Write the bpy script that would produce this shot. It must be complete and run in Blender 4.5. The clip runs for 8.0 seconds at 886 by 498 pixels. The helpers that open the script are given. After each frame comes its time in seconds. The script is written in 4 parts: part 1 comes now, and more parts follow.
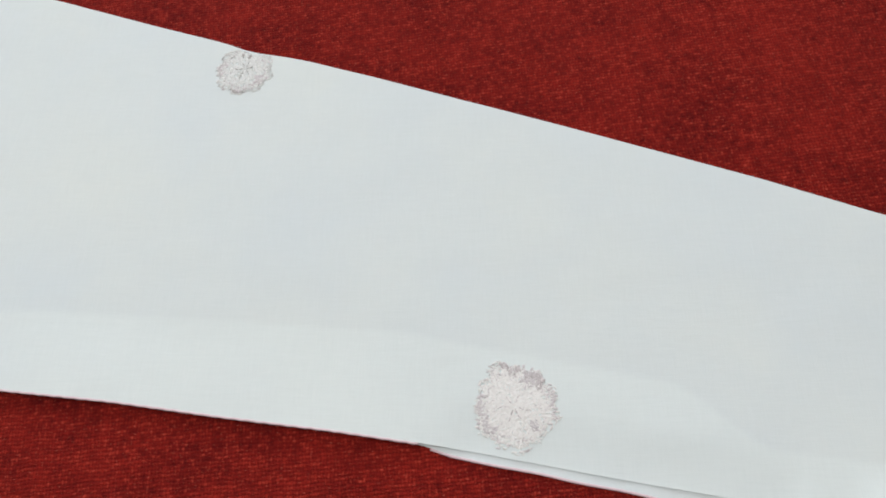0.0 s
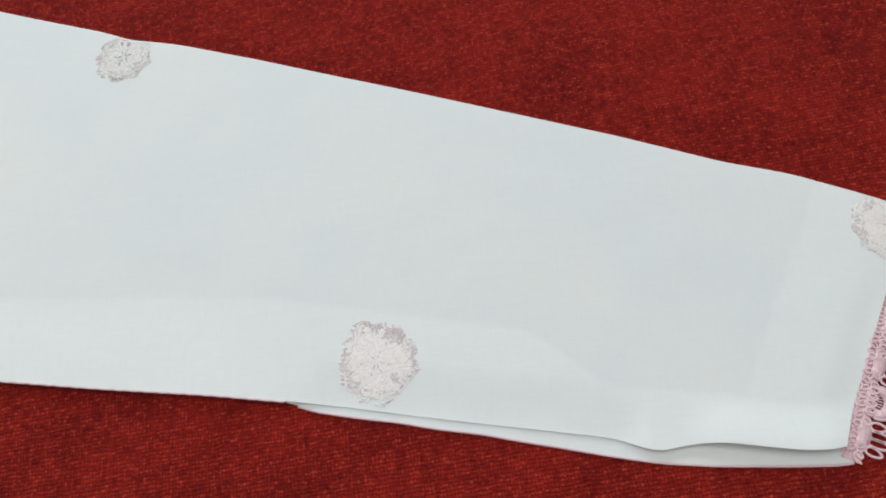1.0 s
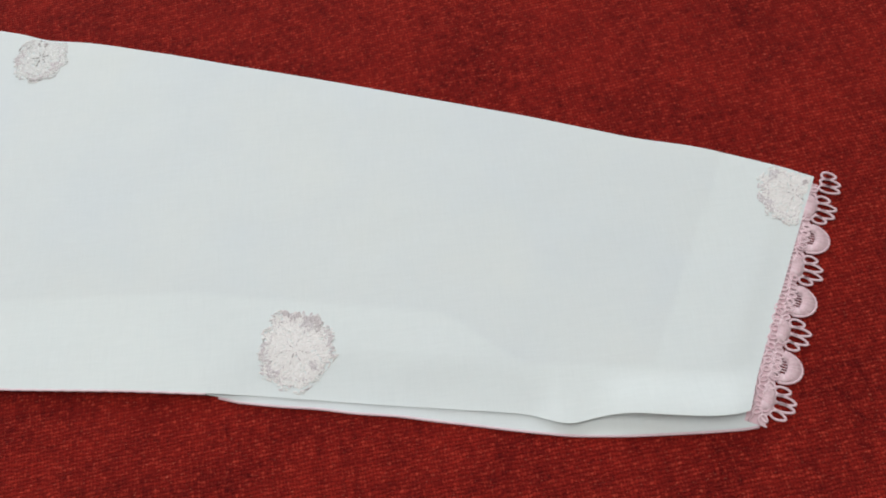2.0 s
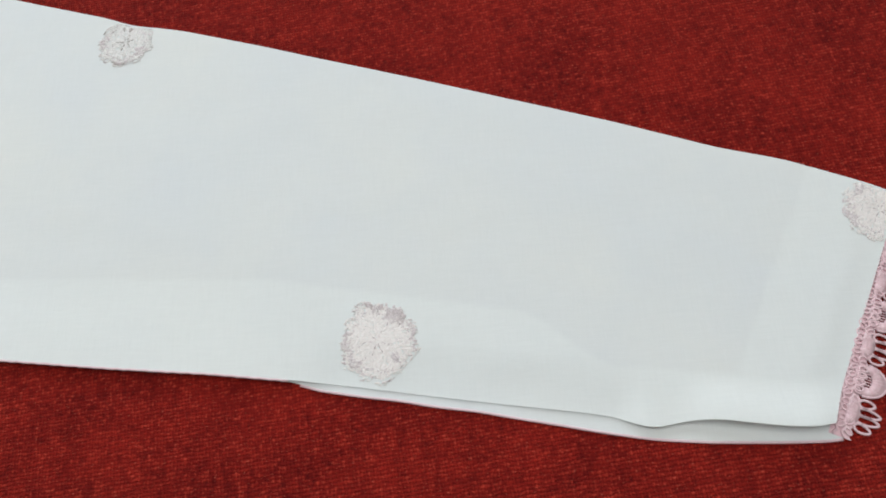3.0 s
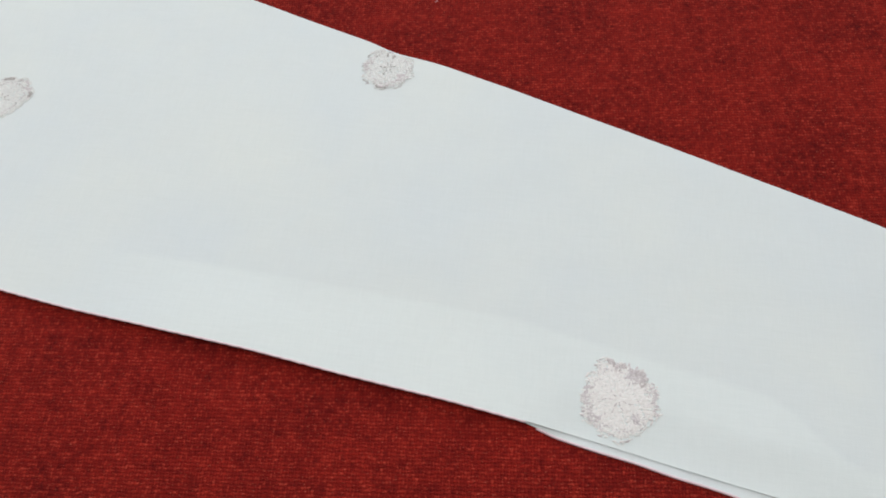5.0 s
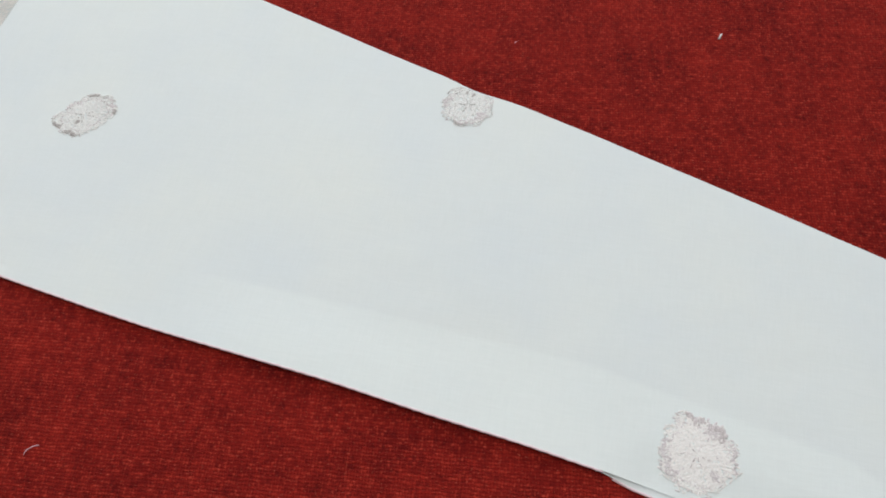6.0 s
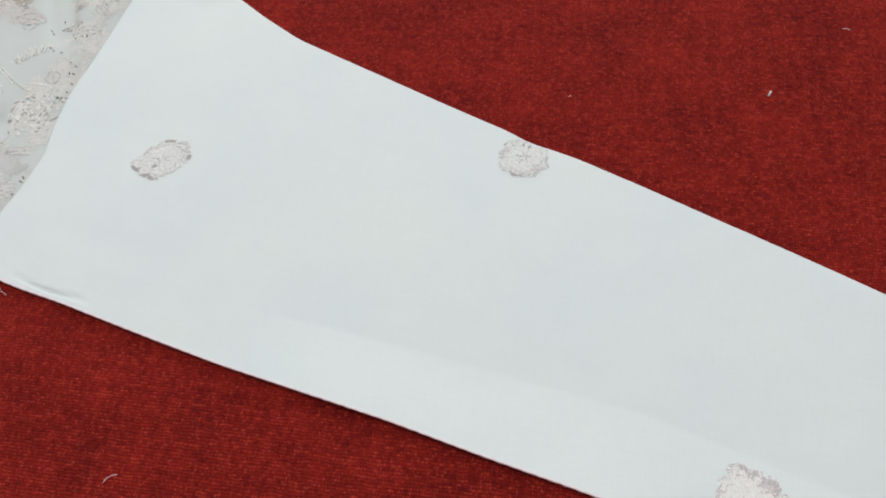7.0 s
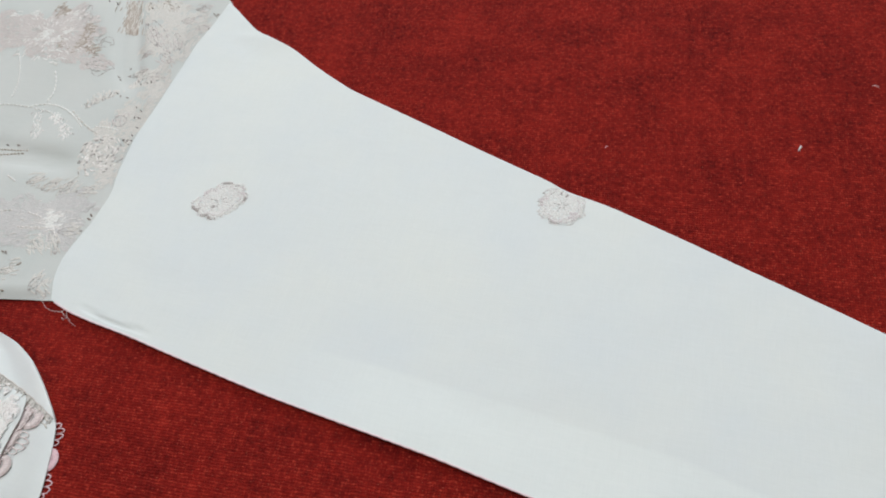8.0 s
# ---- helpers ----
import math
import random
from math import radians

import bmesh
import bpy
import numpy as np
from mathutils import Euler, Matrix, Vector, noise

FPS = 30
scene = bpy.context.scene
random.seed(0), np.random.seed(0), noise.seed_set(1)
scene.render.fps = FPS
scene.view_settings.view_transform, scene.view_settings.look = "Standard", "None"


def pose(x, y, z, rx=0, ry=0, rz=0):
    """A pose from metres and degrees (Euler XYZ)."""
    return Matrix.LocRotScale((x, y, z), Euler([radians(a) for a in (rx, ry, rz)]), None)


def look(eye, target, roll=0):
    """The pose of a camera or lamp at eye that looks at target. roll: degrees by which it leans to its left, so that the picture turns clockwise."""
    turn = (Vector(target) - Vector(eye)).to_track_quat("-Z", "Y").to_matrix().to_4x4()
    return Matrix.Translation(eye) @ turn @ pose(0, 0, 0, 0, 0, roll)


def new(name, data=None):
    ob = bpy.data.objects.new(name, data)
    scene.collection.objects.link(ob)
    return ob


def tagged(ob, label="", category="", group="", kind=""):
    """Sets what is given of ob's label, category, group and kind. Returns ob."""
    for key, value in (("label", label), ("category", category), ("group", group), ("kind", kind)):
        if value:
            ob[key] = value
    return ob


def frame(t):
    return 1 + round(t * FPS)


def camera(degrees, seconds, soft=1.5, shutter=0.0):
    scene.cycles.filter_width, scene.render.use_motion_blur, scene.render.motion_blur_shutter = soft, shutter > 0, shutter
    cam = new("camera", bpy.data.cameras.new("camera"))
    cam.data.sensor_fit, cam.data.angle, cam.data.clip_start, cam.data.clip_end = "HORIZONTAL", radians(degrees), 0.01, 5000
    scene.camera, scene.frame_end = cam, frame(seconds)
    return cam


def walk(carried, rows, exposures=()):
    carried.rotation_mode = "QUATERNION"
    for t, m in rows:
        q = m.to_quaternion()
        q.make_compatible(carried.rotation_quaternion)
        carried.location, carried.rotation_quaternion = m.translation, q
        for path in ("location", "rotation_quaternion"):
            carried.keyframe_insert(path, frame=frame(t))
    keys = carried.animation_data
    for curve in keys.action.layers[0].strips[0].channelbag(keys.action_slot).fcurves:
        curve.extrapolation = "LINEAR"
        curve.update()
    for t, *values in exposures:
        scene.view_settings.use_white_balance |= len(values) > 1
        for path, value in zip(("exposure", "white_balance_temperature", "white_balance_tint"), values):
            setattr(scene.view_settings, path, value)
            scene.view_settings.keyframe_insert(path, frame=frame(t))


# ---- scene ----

# camera and its walk
cam = camera(66.06, 8.0, soft=1.9)
ROWS = [
    (0.0, -0.0013, -0.0050, 0.2378, 22.04, 4.87, 0.55),
    (0.5, 0.0179, -0.0139, 0.2425, 21.63, 5.01, 0.27),
    (1.0, 0.0450, -0.0197, 0.2406, 21.05, 5.06, -2.77),
    (1.5, 0.0665, -0.0218, 0.2387, 20.06, 5.24, -4.67),
    (1.7, 0.0727, -0.0234, 0.2389, 19.98, 5.13, -5.49),
    (2.8, 0.0564, -0.0251, 0.2429, 20.11, 4.99, -4.08),
    (3.0, 0.0428, -0.0257, 0.2433, 20.66, 4.54, -2.80),
    (3.5, 0.0093, -0.0314, 0.2472, 21.94, 3.64, 1.23),
    (4.0, -0.0137, -0.0377, 0.2501, 23.27, 3.75, 5.55),
    (4.5, -0.0241, -0.0328, 0.2526, 23.97, 3.99, 7.61),
    (4.7, -0.0272, -0.0304, 0.2545, 24.29, 4.34, 7.62),
    (5.8, -0.0586, -0.0240, 0.2605, 26.07, 3.66, 10.90),
    (6.0, -0.0621, -0.0261, 0.2627, 26.68, 3.80, 11.50),
    (6.5, -0.0678, -0.0202, 0.2714, 27.01, 4.21, 11.92),
    (7.0, -0.0753, -0.0267, 0.2799, 29.01, 5.19, 13.64),
    (7.5, -0.0772, -0.0255, 0.2893, 29.54, 5.56, 14.10),
    (8.0, -0.0817, -0.0293, 0.3007, 31.30, 6.36, 15.65),
]
walk(cam, [(t, pose(x, y, z, rx, ry, rz)) for t, x, y, z, rx, ry, rz in ROWS], exposures=[(0.0, 0.0), (8.0, 0.0)])

# ---- light: assumed window out of view, and an added overhead lamp ----
world = bpy.data.worlds.new("daylight")
world.use_nodes = True
scene.world = world
sky = world.node_tree.nodes.new("ShaderNodeTexSky")
sky.sky_type, sky.sun_disc, sky.sun_elevation, sky.sun_rotation = "NISHITA", False, radians(40), radians(-60)
background = world.node_tree.nodes["Background"]
background.inputs["Strength"].default_value = 0.1
world.node_tree.links.new(sky.outputs[0], background.inputs["Color"])


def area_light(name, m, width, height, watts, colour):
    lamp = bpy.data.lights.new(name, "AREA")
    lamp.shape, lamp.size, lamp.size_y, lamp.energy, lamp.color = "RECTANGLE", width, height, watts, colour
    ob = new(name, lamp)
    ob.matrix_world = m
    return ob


# area lamp set before the assumed window, for soft light from the north
WINDOW_X, WINDOW_Z = -0.5, 1.25
area_light("unseen_window_light", look((WINDOW_X, 2.02, WINDOW_Z), (-0.1, 0.1, 0.0)), 1.9, 1.3, 25.0, (0.93, 0.98, 1.0))
# overhead lamp added to light the cloth from above; no fitting is in view
area_light("added_overhead_light", look((-0.25, 0.25, 2.05), (-0.25, 0.25, 0.0)), 1.1, 1.1, 21.5, (0.97, 1.0, 1.0))

# ---- materials ----


def material(name, rough=0.9, sheen=0.0):
    mat = bpy.data.materials.new(name)
    mat.use_nodes = True
    tree = mat.node_tree
    bsdf = tree.nodes["Principled BSDF"]
    bsdf.inputs["Roughness"].default_value = rough
    bsdf.inputs["Specular IOR Level"].default_value = 0.25
    bsdf.inputs["Sheen Weight"].default_value = sheen
    return mat, tree, bsdf


class Graph:
    """Short calls for the nodes of one material."""

    def __init__(self, tree):
        self.tree = tree

    def put(self, socket, value):
        if isinstance(value, bpy.types.NodeSocket):
            self.tree.links.new(value, socket)
        else:
            socket.default_value = value

    def coords(self):
        return self.tree.nodes.new("ShaderNodeTexCoord").outputs["Object"]

    def math(self, op, a, b=0.0, c=0.0):
        n = self.tree.nodes.new("ShaderNodeMath")
        n.operation = op
        for i, value in enumerate((a, b, c)):
            self.put(n.inputs[i], value)
        return n.outputs[0]

    def split(self, v):
        n = self.tree.nodes.new("ShaderNodeSeparateXYZ")
        self.put(n.inputs[0], v)
        return n.outputs

    def joined(self, x, y):
        n = self.tree.nodes.new("ShaderNodeCombineXYZ")
        self.put(n.inputs[0], x)
        self.put(n.inputs[1], y)
        return n.outputs[0]

    def scaled(self, v, scale, turn=0.0):
        n = self.tree.nodes.new("ShaderNodeMapping")
        self.put(n.inputs["Vector"], v)
        n.inputs["Scale"].default_value = scale
        n.inputs["Rotation"].default_value = (0, 0, turn)
        return n.outputs[0]

    def noise(self, v, scale, detail=2.0, rough=0.5):
        n = self.tree.nodes.new("ShaderNodeTexNoise")
        self.put(n.inputs["Vector"], v)
        n.inputs["Scale"].default_value, n.inputs["Detail"].default_value, n.inputs["Roughness"].default_value = scale, detail, rough
        return n.outputs["Fac"]

    def mix(self, fac, a, b, blend="MIX"):
        n = self.tree.nodes.new("ShaderNodeMix")
        n.data_type, n.blend_type = "RGBA", blend
        self.put(n.inputs["Factor"], fac)
        self.put(n.inputs["A"], a)
        self.put(n.inputs["B"], b)
        return n.outputs["Result"]

    def remap(self, value, a, b, c=0.0, d=1.0):
        n = self.tree.nodes.new("ShaderNodeMapRange")
        for i, x in enumerate((value, a, b, c, d)):
            self.put(n.inputs[i], x)
        return n.outputs[0]

    def bump(self, height, strength, distance):
        n = self.tree.nodes.new("ShaderNodeBump")
        n.inputs["Strength"].default_value, n.inputs["Distance"].default_value = strength, distance
        self.put(n.inputs["Height"], height)
        return n.outputs[0]


def rgb(r, g, b):
    return (r, g, b, 1.0)


def red_weave():
    """Coarse plain-woven red cotton with uneven, slubby threads."""
    mat, tree, bsdf = material("red_woven_cotton", 0.9, 0.0)
    g = Graph(tree)
    p = g.scaled(g.coords(), (1, 1, 1), radians(-6.0))
    pitch = 0.0014
    sway = g.math("MULTIPLY", g.math("SUBTRACT", g.noise(p, 150, 4, 0.65), 0.5), 0.0024)
    x, y, _ = g.split(p)
    xs = g.math("DIVIDE", g.math("ADD", x, sway), pitch * 0.85)
    ys = g.math("DIVIDE", g.math("ADD", y, sway), pitch)
    sx = g.math("SINE", g.math("MULTIPLY", xs, math.pi))
    sy = g.math("SINE", g.math("MULTIPLY", ys, math.pi))
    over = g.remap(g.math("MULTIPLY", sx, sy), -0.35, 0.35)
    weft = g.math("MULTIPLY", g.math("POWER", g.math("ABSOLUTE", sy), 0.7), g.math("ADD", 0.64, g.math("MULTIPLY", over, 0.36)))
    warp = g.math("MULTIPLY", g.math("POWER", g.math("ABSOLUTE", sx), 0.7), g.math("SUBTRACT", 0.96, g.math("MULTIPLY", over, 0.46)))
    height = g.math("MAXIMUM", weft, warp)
    # every thread has light and dark lengths of its own
    weft_run = g.noise(g.joined(g.math("MULTIPLY", x, 260), g.math("MULTIPLY", g.math("FLOOR", ys), 7.31)), 1.0, 3, 0.65)
    warp_run = g.noise(g.joined(g.math("MULTIPLY", g.math("FLOOR", xs), 5.77), g.math("MULTIPLY", y, 330)), 1.0, 3, 0.65)
    long_x = g.noise(g.scaled(p, (14, 240, 1)), 1.0, 3, 0.6)
    long_y = g.noise(g.scaled(p, (240, 26, 1)), 1.0, 3, 0.6)
    streak = g.math("ADD", g.math("MULTIPLY", long_x, 0.45), g.math("MULTIPLY", long_y, 0.55))
    cloud = g.noise(p, 26, 5, 0.65)
    grain = g.noise(p, 700, 3, 0.8)
    fuzz = g.noise(g.scaled(p, (700, 1700, 1)), 1.0, 2, 0.8)
    mixed = g.math("ADD", g.math("MULTIPLY", weft_run, 0.24), g.math("MULTIPLY", warp_run, 0.20))
    mixed = g.math("ADD", mixed, g.math("MULTIPLY", grain, 0.14))
    mixed = g.math("ADD", mixed, g.math("ADD", g.math("MULTIPLY", cloud, 0.22), g.math("MULTIPLY", streak, 0.20)))
    tone = g.remap(mixed, 0.40, 0.615)
    colour = g.mix(tone, rgb(0.106, 0.0040, 0.0042), rgb(0.435, 0.025, 0.015))
    # shade in the gaps between threads, put into the colour by weave height
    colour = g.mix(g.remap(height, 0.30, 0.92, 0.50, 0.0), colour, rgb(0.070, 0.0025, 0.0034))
    # highlights on thread tops painted as lighter colour, along the paler lengths
    crest_highlight = g.math("MAXIMUM", g.math("MULTIPLY", g.remap(weft, 0.60, 0.95), g.remap(weft_run, 0.52, 0.68)),
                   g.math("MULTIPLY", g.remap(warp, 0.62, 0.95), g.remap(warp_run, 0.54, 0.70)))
    colour = g.mix(g.math("MULTIPLY", crest_highlight, 0.60), colour, rgb(0.60, 0.075, 0.045))
    # bright specks on raised fuzz: small highlights held in the colour
    fuzz_highlight = g.math("MULTIPLY", g.remap(fuzz, 0.61, 0.74), g.remap(height, 0.45, 0.8))
    colour = g.mix(g.math("MULTIPLY", fuzz_highlight, 0.62), colour, rgb(0.70, 0.20, 0.13))
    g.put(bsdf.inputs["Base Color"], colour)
    bsdf.inputs["Specular IOR Level"].default_value = 0.12
    relief = g.math("ADD", g.math("MULTIPLY", height, g.math("ADD", 0.3, weft_run)), g.math("MULTIPLY", grain, 0.9))
    g.put(bsdf.inputs["Normal"], g.bump(relief, 0.95, 0.0007))
    return mat


def pale_cotton(name, base, thin):
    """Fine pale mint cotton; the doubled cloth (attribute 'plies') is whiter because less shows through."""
    mat, tree, bsdf = material(name, 0.9, 0.15)
    g = Graph(tree)
    p = g.coords()
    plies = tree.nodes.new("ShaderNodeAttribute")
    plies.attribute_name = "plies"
    cloud = g.noise(p, 14, 4, 0.55)
    colour = g.mix(g.remap(cloud, 0.3, 0.7), base, thin)
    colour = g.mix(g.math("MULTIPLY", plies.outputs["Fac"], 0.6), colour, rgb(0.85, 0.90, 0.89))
    thread = g.noise(g.scaled(p, (120, 2400, 1)), 1.0, 2, 0.6)
    across = g.noise(g.scaled(p, (2400, 120, 1)), 1.0, 2, 0.6)
    weave = g.math("ADD", thread, across)
    colour = g.mix(g.remap(weave, 0.75, 1.3, 0.12, 0.0), colour, rgb(0.60, 0.64, 0.64))
    slub = g.math("ADD", g.noise(g.scaled(p, (45, 700, 1), 0.16), 1.0, 3, 0.6), g.noise(g.scaled(p, (700, 60, 1), 0.16), 1.0, 3, 0.6))
    colour = g.mix(g.remap(slub, 0.85, 1.25, 0.0, 0.09), colour, rgb(0.66, 0.71, 0.71))
    g.put(bsdf.inputs["Base Color"], colour)
    crease = g.noise(g.scaled(p, (18, 45, 1), 0.3), 1.0, 4, 0.55)
    relief = g.math("ADD", g.math("MULTIPLY", weave, 0.10), crease)
    g.put(bsdf.inputs["Normal"], g.bump(relief, 0.30, 0.0012))
    return mat


def thread_material(name, dark, light, shine):
    mat, tree, bsdf = material(name, shine, 0.2)
    g = Graph(tree)
    island = tree.nodes.new("ShaderNodeNewGeometry").outputs["Random Per Island"]
    colour = g.mix(island, dark, light)
    twist = g.noise(g.coords(), 1500, 2)
    colour = g.mix(g.remap(twist, 0.35, 0.75, 0.0, 0.35), colour, rgb(*(c * 0.72 for c in dark[:3])))
    g.put(bsdf.inputs["Base Color"], colour)
    g.put(bsdf.inputs["Normal"], g.bump(twist, 0.4, 0.0002))
    return mat


def painted_plaster(name, base):
    mat, tree, bsdf = material(name, 0.8)
    g = Graph(tree)
    p = g.coords()
    g.put(bsdf.inputs["Base Color"], g.mix(g.noise(p, 2.5, 5), base, rgb(*(c * 0.9 for c in base[:3]))))
    g.put(bsdf.inputs["Normal"], g.bump(g.noise(p, 90, 4), 0.2, 0.002))
    return mat


RED = red_weave()
MINT = pale_cotton("pale_mint_cotton", rgb(0.765, 0.815, 0.838), rgb(0.815, 0.848, 0.828))
MINT_BODICE = pale_cotton("pale_mint_lawn", rgb(0.61, 0.64, 0.625), rgb(0.68, 0.69, 0.672))
CREAM = thread_material("cream_silk_thread", rgb(0.89, 0.85, 0.83), rgb(0.96, 0.93, 0.91), 0.5)
BLUSH = thread_material("blush_silk_thread", rgb(0.63, 0.585, 0.57), rgb(0.74, 0.69, 0.67), 0.45)
ASH = thread_material("ash_silk_thread", rgb(0.63, 0.62, 0.615), rgb(0.73, 0.715, 0.71), 0.5)
BEIGE = thread_material("beige_silk_thread", rgb(0.71, 0.69, 0.655), rgb(0.80, 0.775, 0.74), 0.5)
PEARL = thread_material("pearl_grey_thread", rgb(0.78, 0.775, 0.76), rgb(0.90, 0.895, 0.88), 0.45)
LAVENDER = thread_material("lavender_grey_thread", rgb(0.66, 0.605, 0.62), rgb(0.80, 0.745, 0.755), 0.5)
MAUVE = thread_material("mauve_grey_thread", rgb(0.54, 0.48, 0.485), rgb(0.76, 0.70, 0.705), 0.5)
TAUPE_GREY = thread_material("taupe_grey_thread", rgb(0.40, 0.37, 0.36), rgb(0.56, 0.52, 0.51), 0.5)
UMBER = thread_material("umber_thread", rgb(0.10, 0.085, 0.075), rgb(0.34, 0.29, 0.26), 0.5)
TAUPE = thread_material("taupe_thread", rgb(0.36, 0.30, 0.25), rgb(0.58, 0.50, 0.44), 0.5)
WHITE_THREAD = thread_material("white_thread", rgb(0.86, 0.86, 0.84), rgb(0.97, 0.97, 0.95), 0.4)
PINK = thread_material("pink_lace_thread", rgb(0.81, 0.56, 0.61), rgb(0.91, 0.70, 0.74), 0.55)
PALE_PINK = thread_material("pale_pink_lace_thread", rgb(0.78, 0.68, 0.67), rgb(0.90, 0.81, 0.80), 0.55)
PLASTER = painted_plaster("wall_plaster", rgb(0.72, 0.70, 0.66))
FLOORING = painted_plaster("floor_screed", rgb(0.36, 0.33, 0.30))

# ---- mesh helpers ----


def link_mesh(name, verts, faces, mat, parent=None, label="", smooth=True):
    me = bpy.data.meshes.new(name)
    me.from_pydata([tuple(v) for v in verts], [], [tuple(f) for f in faces])
    me.update()
    me.materials.append(mat)
    if smooth:
        me.shade_smooth()
    ob = new(name, me)
    ob.parent = parent
    if label:
        tagged(ob, label)
    return ob


def part(name, bm, mat, parent, label=""):
    me = bpy.data.meshes.new(name)
    bm.to_mesh(me)
    bm.free()
    me.materials.append(mat)
    ob = new(name, me)
    ob.parent = parent
    return tagged(ob, label) if label else ob


def box_mesh(name, lo, hi, mat, parent=None, bevel=0.0):
    bm = bmesh.new()
    bmesh.ops.create_cube(bm, size=1.0)
    for v in bm.verts:
        v.co = Vector([lo[i] + (hi[i] - lo[i]) * (v.co[i] + 0.5) for i in range(3)])
    if bevel:
        bmesh.ops.bevel(bm, geom=bm.edges[:], offset=bevel, segments=3, affect="EDGES")
    return part(name, bm, mat, parent)


def sheet(name, rows, mat, parent, plies=None, thickness=0.0004, label=""):
    """A cloth sheet from a grid of points, with real thickness."""
    nv, nu = len(rows), len(rows[0])
    verts = [q for row in rows for q in row]
    lower = [(x, y, z - thickness) for x, y, z in verts]
    base = len(verts)
    faces = []
    for j in range(nv - 1):
        for i in range(nu - 1):
            a = j * nu + i
            faces.append((a, a + 1, a + nu + 1, a + nu))
            faces.append((base + a, base + a + nu, base + a + nu + 1, base + a + 1))
    rim = [i for i in range(nu)] + [j * nu + nu - 1 for j in range(1, nv)]
    rim += [(nv - 1) * nu + i for i in range(nu - 2, -1, -1)] + [j * nu for j in range(nv - 2, 0, -1)]
    edge = [verts[a] for a in rim] + [lower[a] for a in rim]
    count = len(rim)
    for k in range(count):
        m = (k + 1) % count
        faces.append((2 * base + m, 2 * base + k, 2 * base + count + k, 2 * base + count + m))
    ob = link_mesh(name, verts + lower + edge, faces, mat, parent, label)
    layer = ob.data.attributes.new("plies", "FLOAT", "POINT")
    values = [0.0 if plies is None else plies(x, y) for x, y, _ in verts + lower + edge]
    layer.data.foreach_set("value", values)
    return ob


def tube(points, radius, sides=6, closed=False):
    """Verts and faces of a round cord along points."""
    pts = [Vector(q) for q in points]
    n = len(pts)
    verts, faces = [], []
    for k, q in enumerate(pts):
        ahead = pts[(k + 1) % n] if closed or k < n - 1 else q
        behind = pts[k - 1] if closed or k > 0 else q
        way = (ahead - behind).normalized()
        side = way.cross(Vector((0, 0, 1)))
        side = side.normalized() if side.length > 1e-6 else Vector((1, 0, 0))
        up = side.cross(way)
        for s in range(sides):
            a = 2 * math.pi * s / sides
            verts.append(q + radius * (math.cos(a) * side + math.sin(a) * up))
    for k in range(n if closed else n - 1):
        for s in range(sides):
            a, b = k * sides + s, k * sides + (s + 1) % sides
            c, d = ((k + 1) % n) * sides + (s + 1) % sides, ((k + 1) % n) * sides + s
            faces.append((a, b, c, d))
    if not closed:
        faces += [tuple(range(sides - 1, -1, -1)), tuple((n - 1) * sides + s for s in range(sides))]
    return verts, faces


class Bundle:
    """Many small pieces gathered into one mesh."""

    def __init__(self):
        self.verts, self.faces = [], []

    def add(self, verts, faces):
        base = len(self.verts)
        self.verts += [tuple(v) for v in verts]
        self.faces += [tuple(i + base for i in f) for f in faces]

    def cord(self, points, radius, sides=6, closed=False):
        self.add(*tube(points, radius, sides, closed))

    def stitch(self, a, b, width, surface, rise=0.0004):
        """One satin stitch from a to b, lying on the surface."""
        (ax, ay), (bx, by) = a, b
        za, zb = surface(ax, ay), surface(bx, by)
        if za is None or zb is None:
            return
        dx, dy = bx - ax, by - ay
        d = math.hypot(dx, dy) or 1e-9
        nx, ny = -dy / d * width / 2, dx / d * width / 2
        m1 = (ax + dx * 0.25, ay + dy * 0.25, za * 0.75 + zb * 0.25)
        m2 = (ax + dx * 0.75, ay + dy * 0.75, za * 0.25 + zb * 0.75)
        v = [(ax, ay, za), (m1[0] + nx, m1[1] + ny, m1[2]), (m2[0] + nx, m2[1] + ny, m2[2]), (bx, by, zb),
             (m2[0] - nx, m2[1] - ny, m2[2]), (m1[0] - nx, m1[1] - ny, m1[2]),
             (m1[0], m1[1], m1[2] + rise), (m2[0], m2[1], m2[2] + rise)]
        self.add(v, [(0, 6, 1), (1, 6, 7, 2), (2, 7, 3), (0, 5, 6), (5, 4, 7, 6), (4, 3, 7)])

    def done(self, name, mat, parent, label=""):
        return link_mesh(name, self.verts, self.faces, mat, parent, label) if self.verts else None


def curve_of(knots):
    """A smooth function through knots (x rising)."""
    xs, ys = np.array(knots, float).T
    fine = np.linspace(xs[0], xs[-1], 600)
    val = np.interp(fine, xs, ys)
    pad = np.concatenate([2 * val[0] - val[6:0:-1], val, 2 * val[-1] - val[-2:-8:-1]])
    val = np.convolve(pad, np.ones(13) / 13, "valid")
    return lambda x: float(np.interp(x, fine, val))


def step(a, b, x):
    t = min(1.0, max(0.0, (x - a) / (b - a)))
    return t * t * (3 - 2 * t)


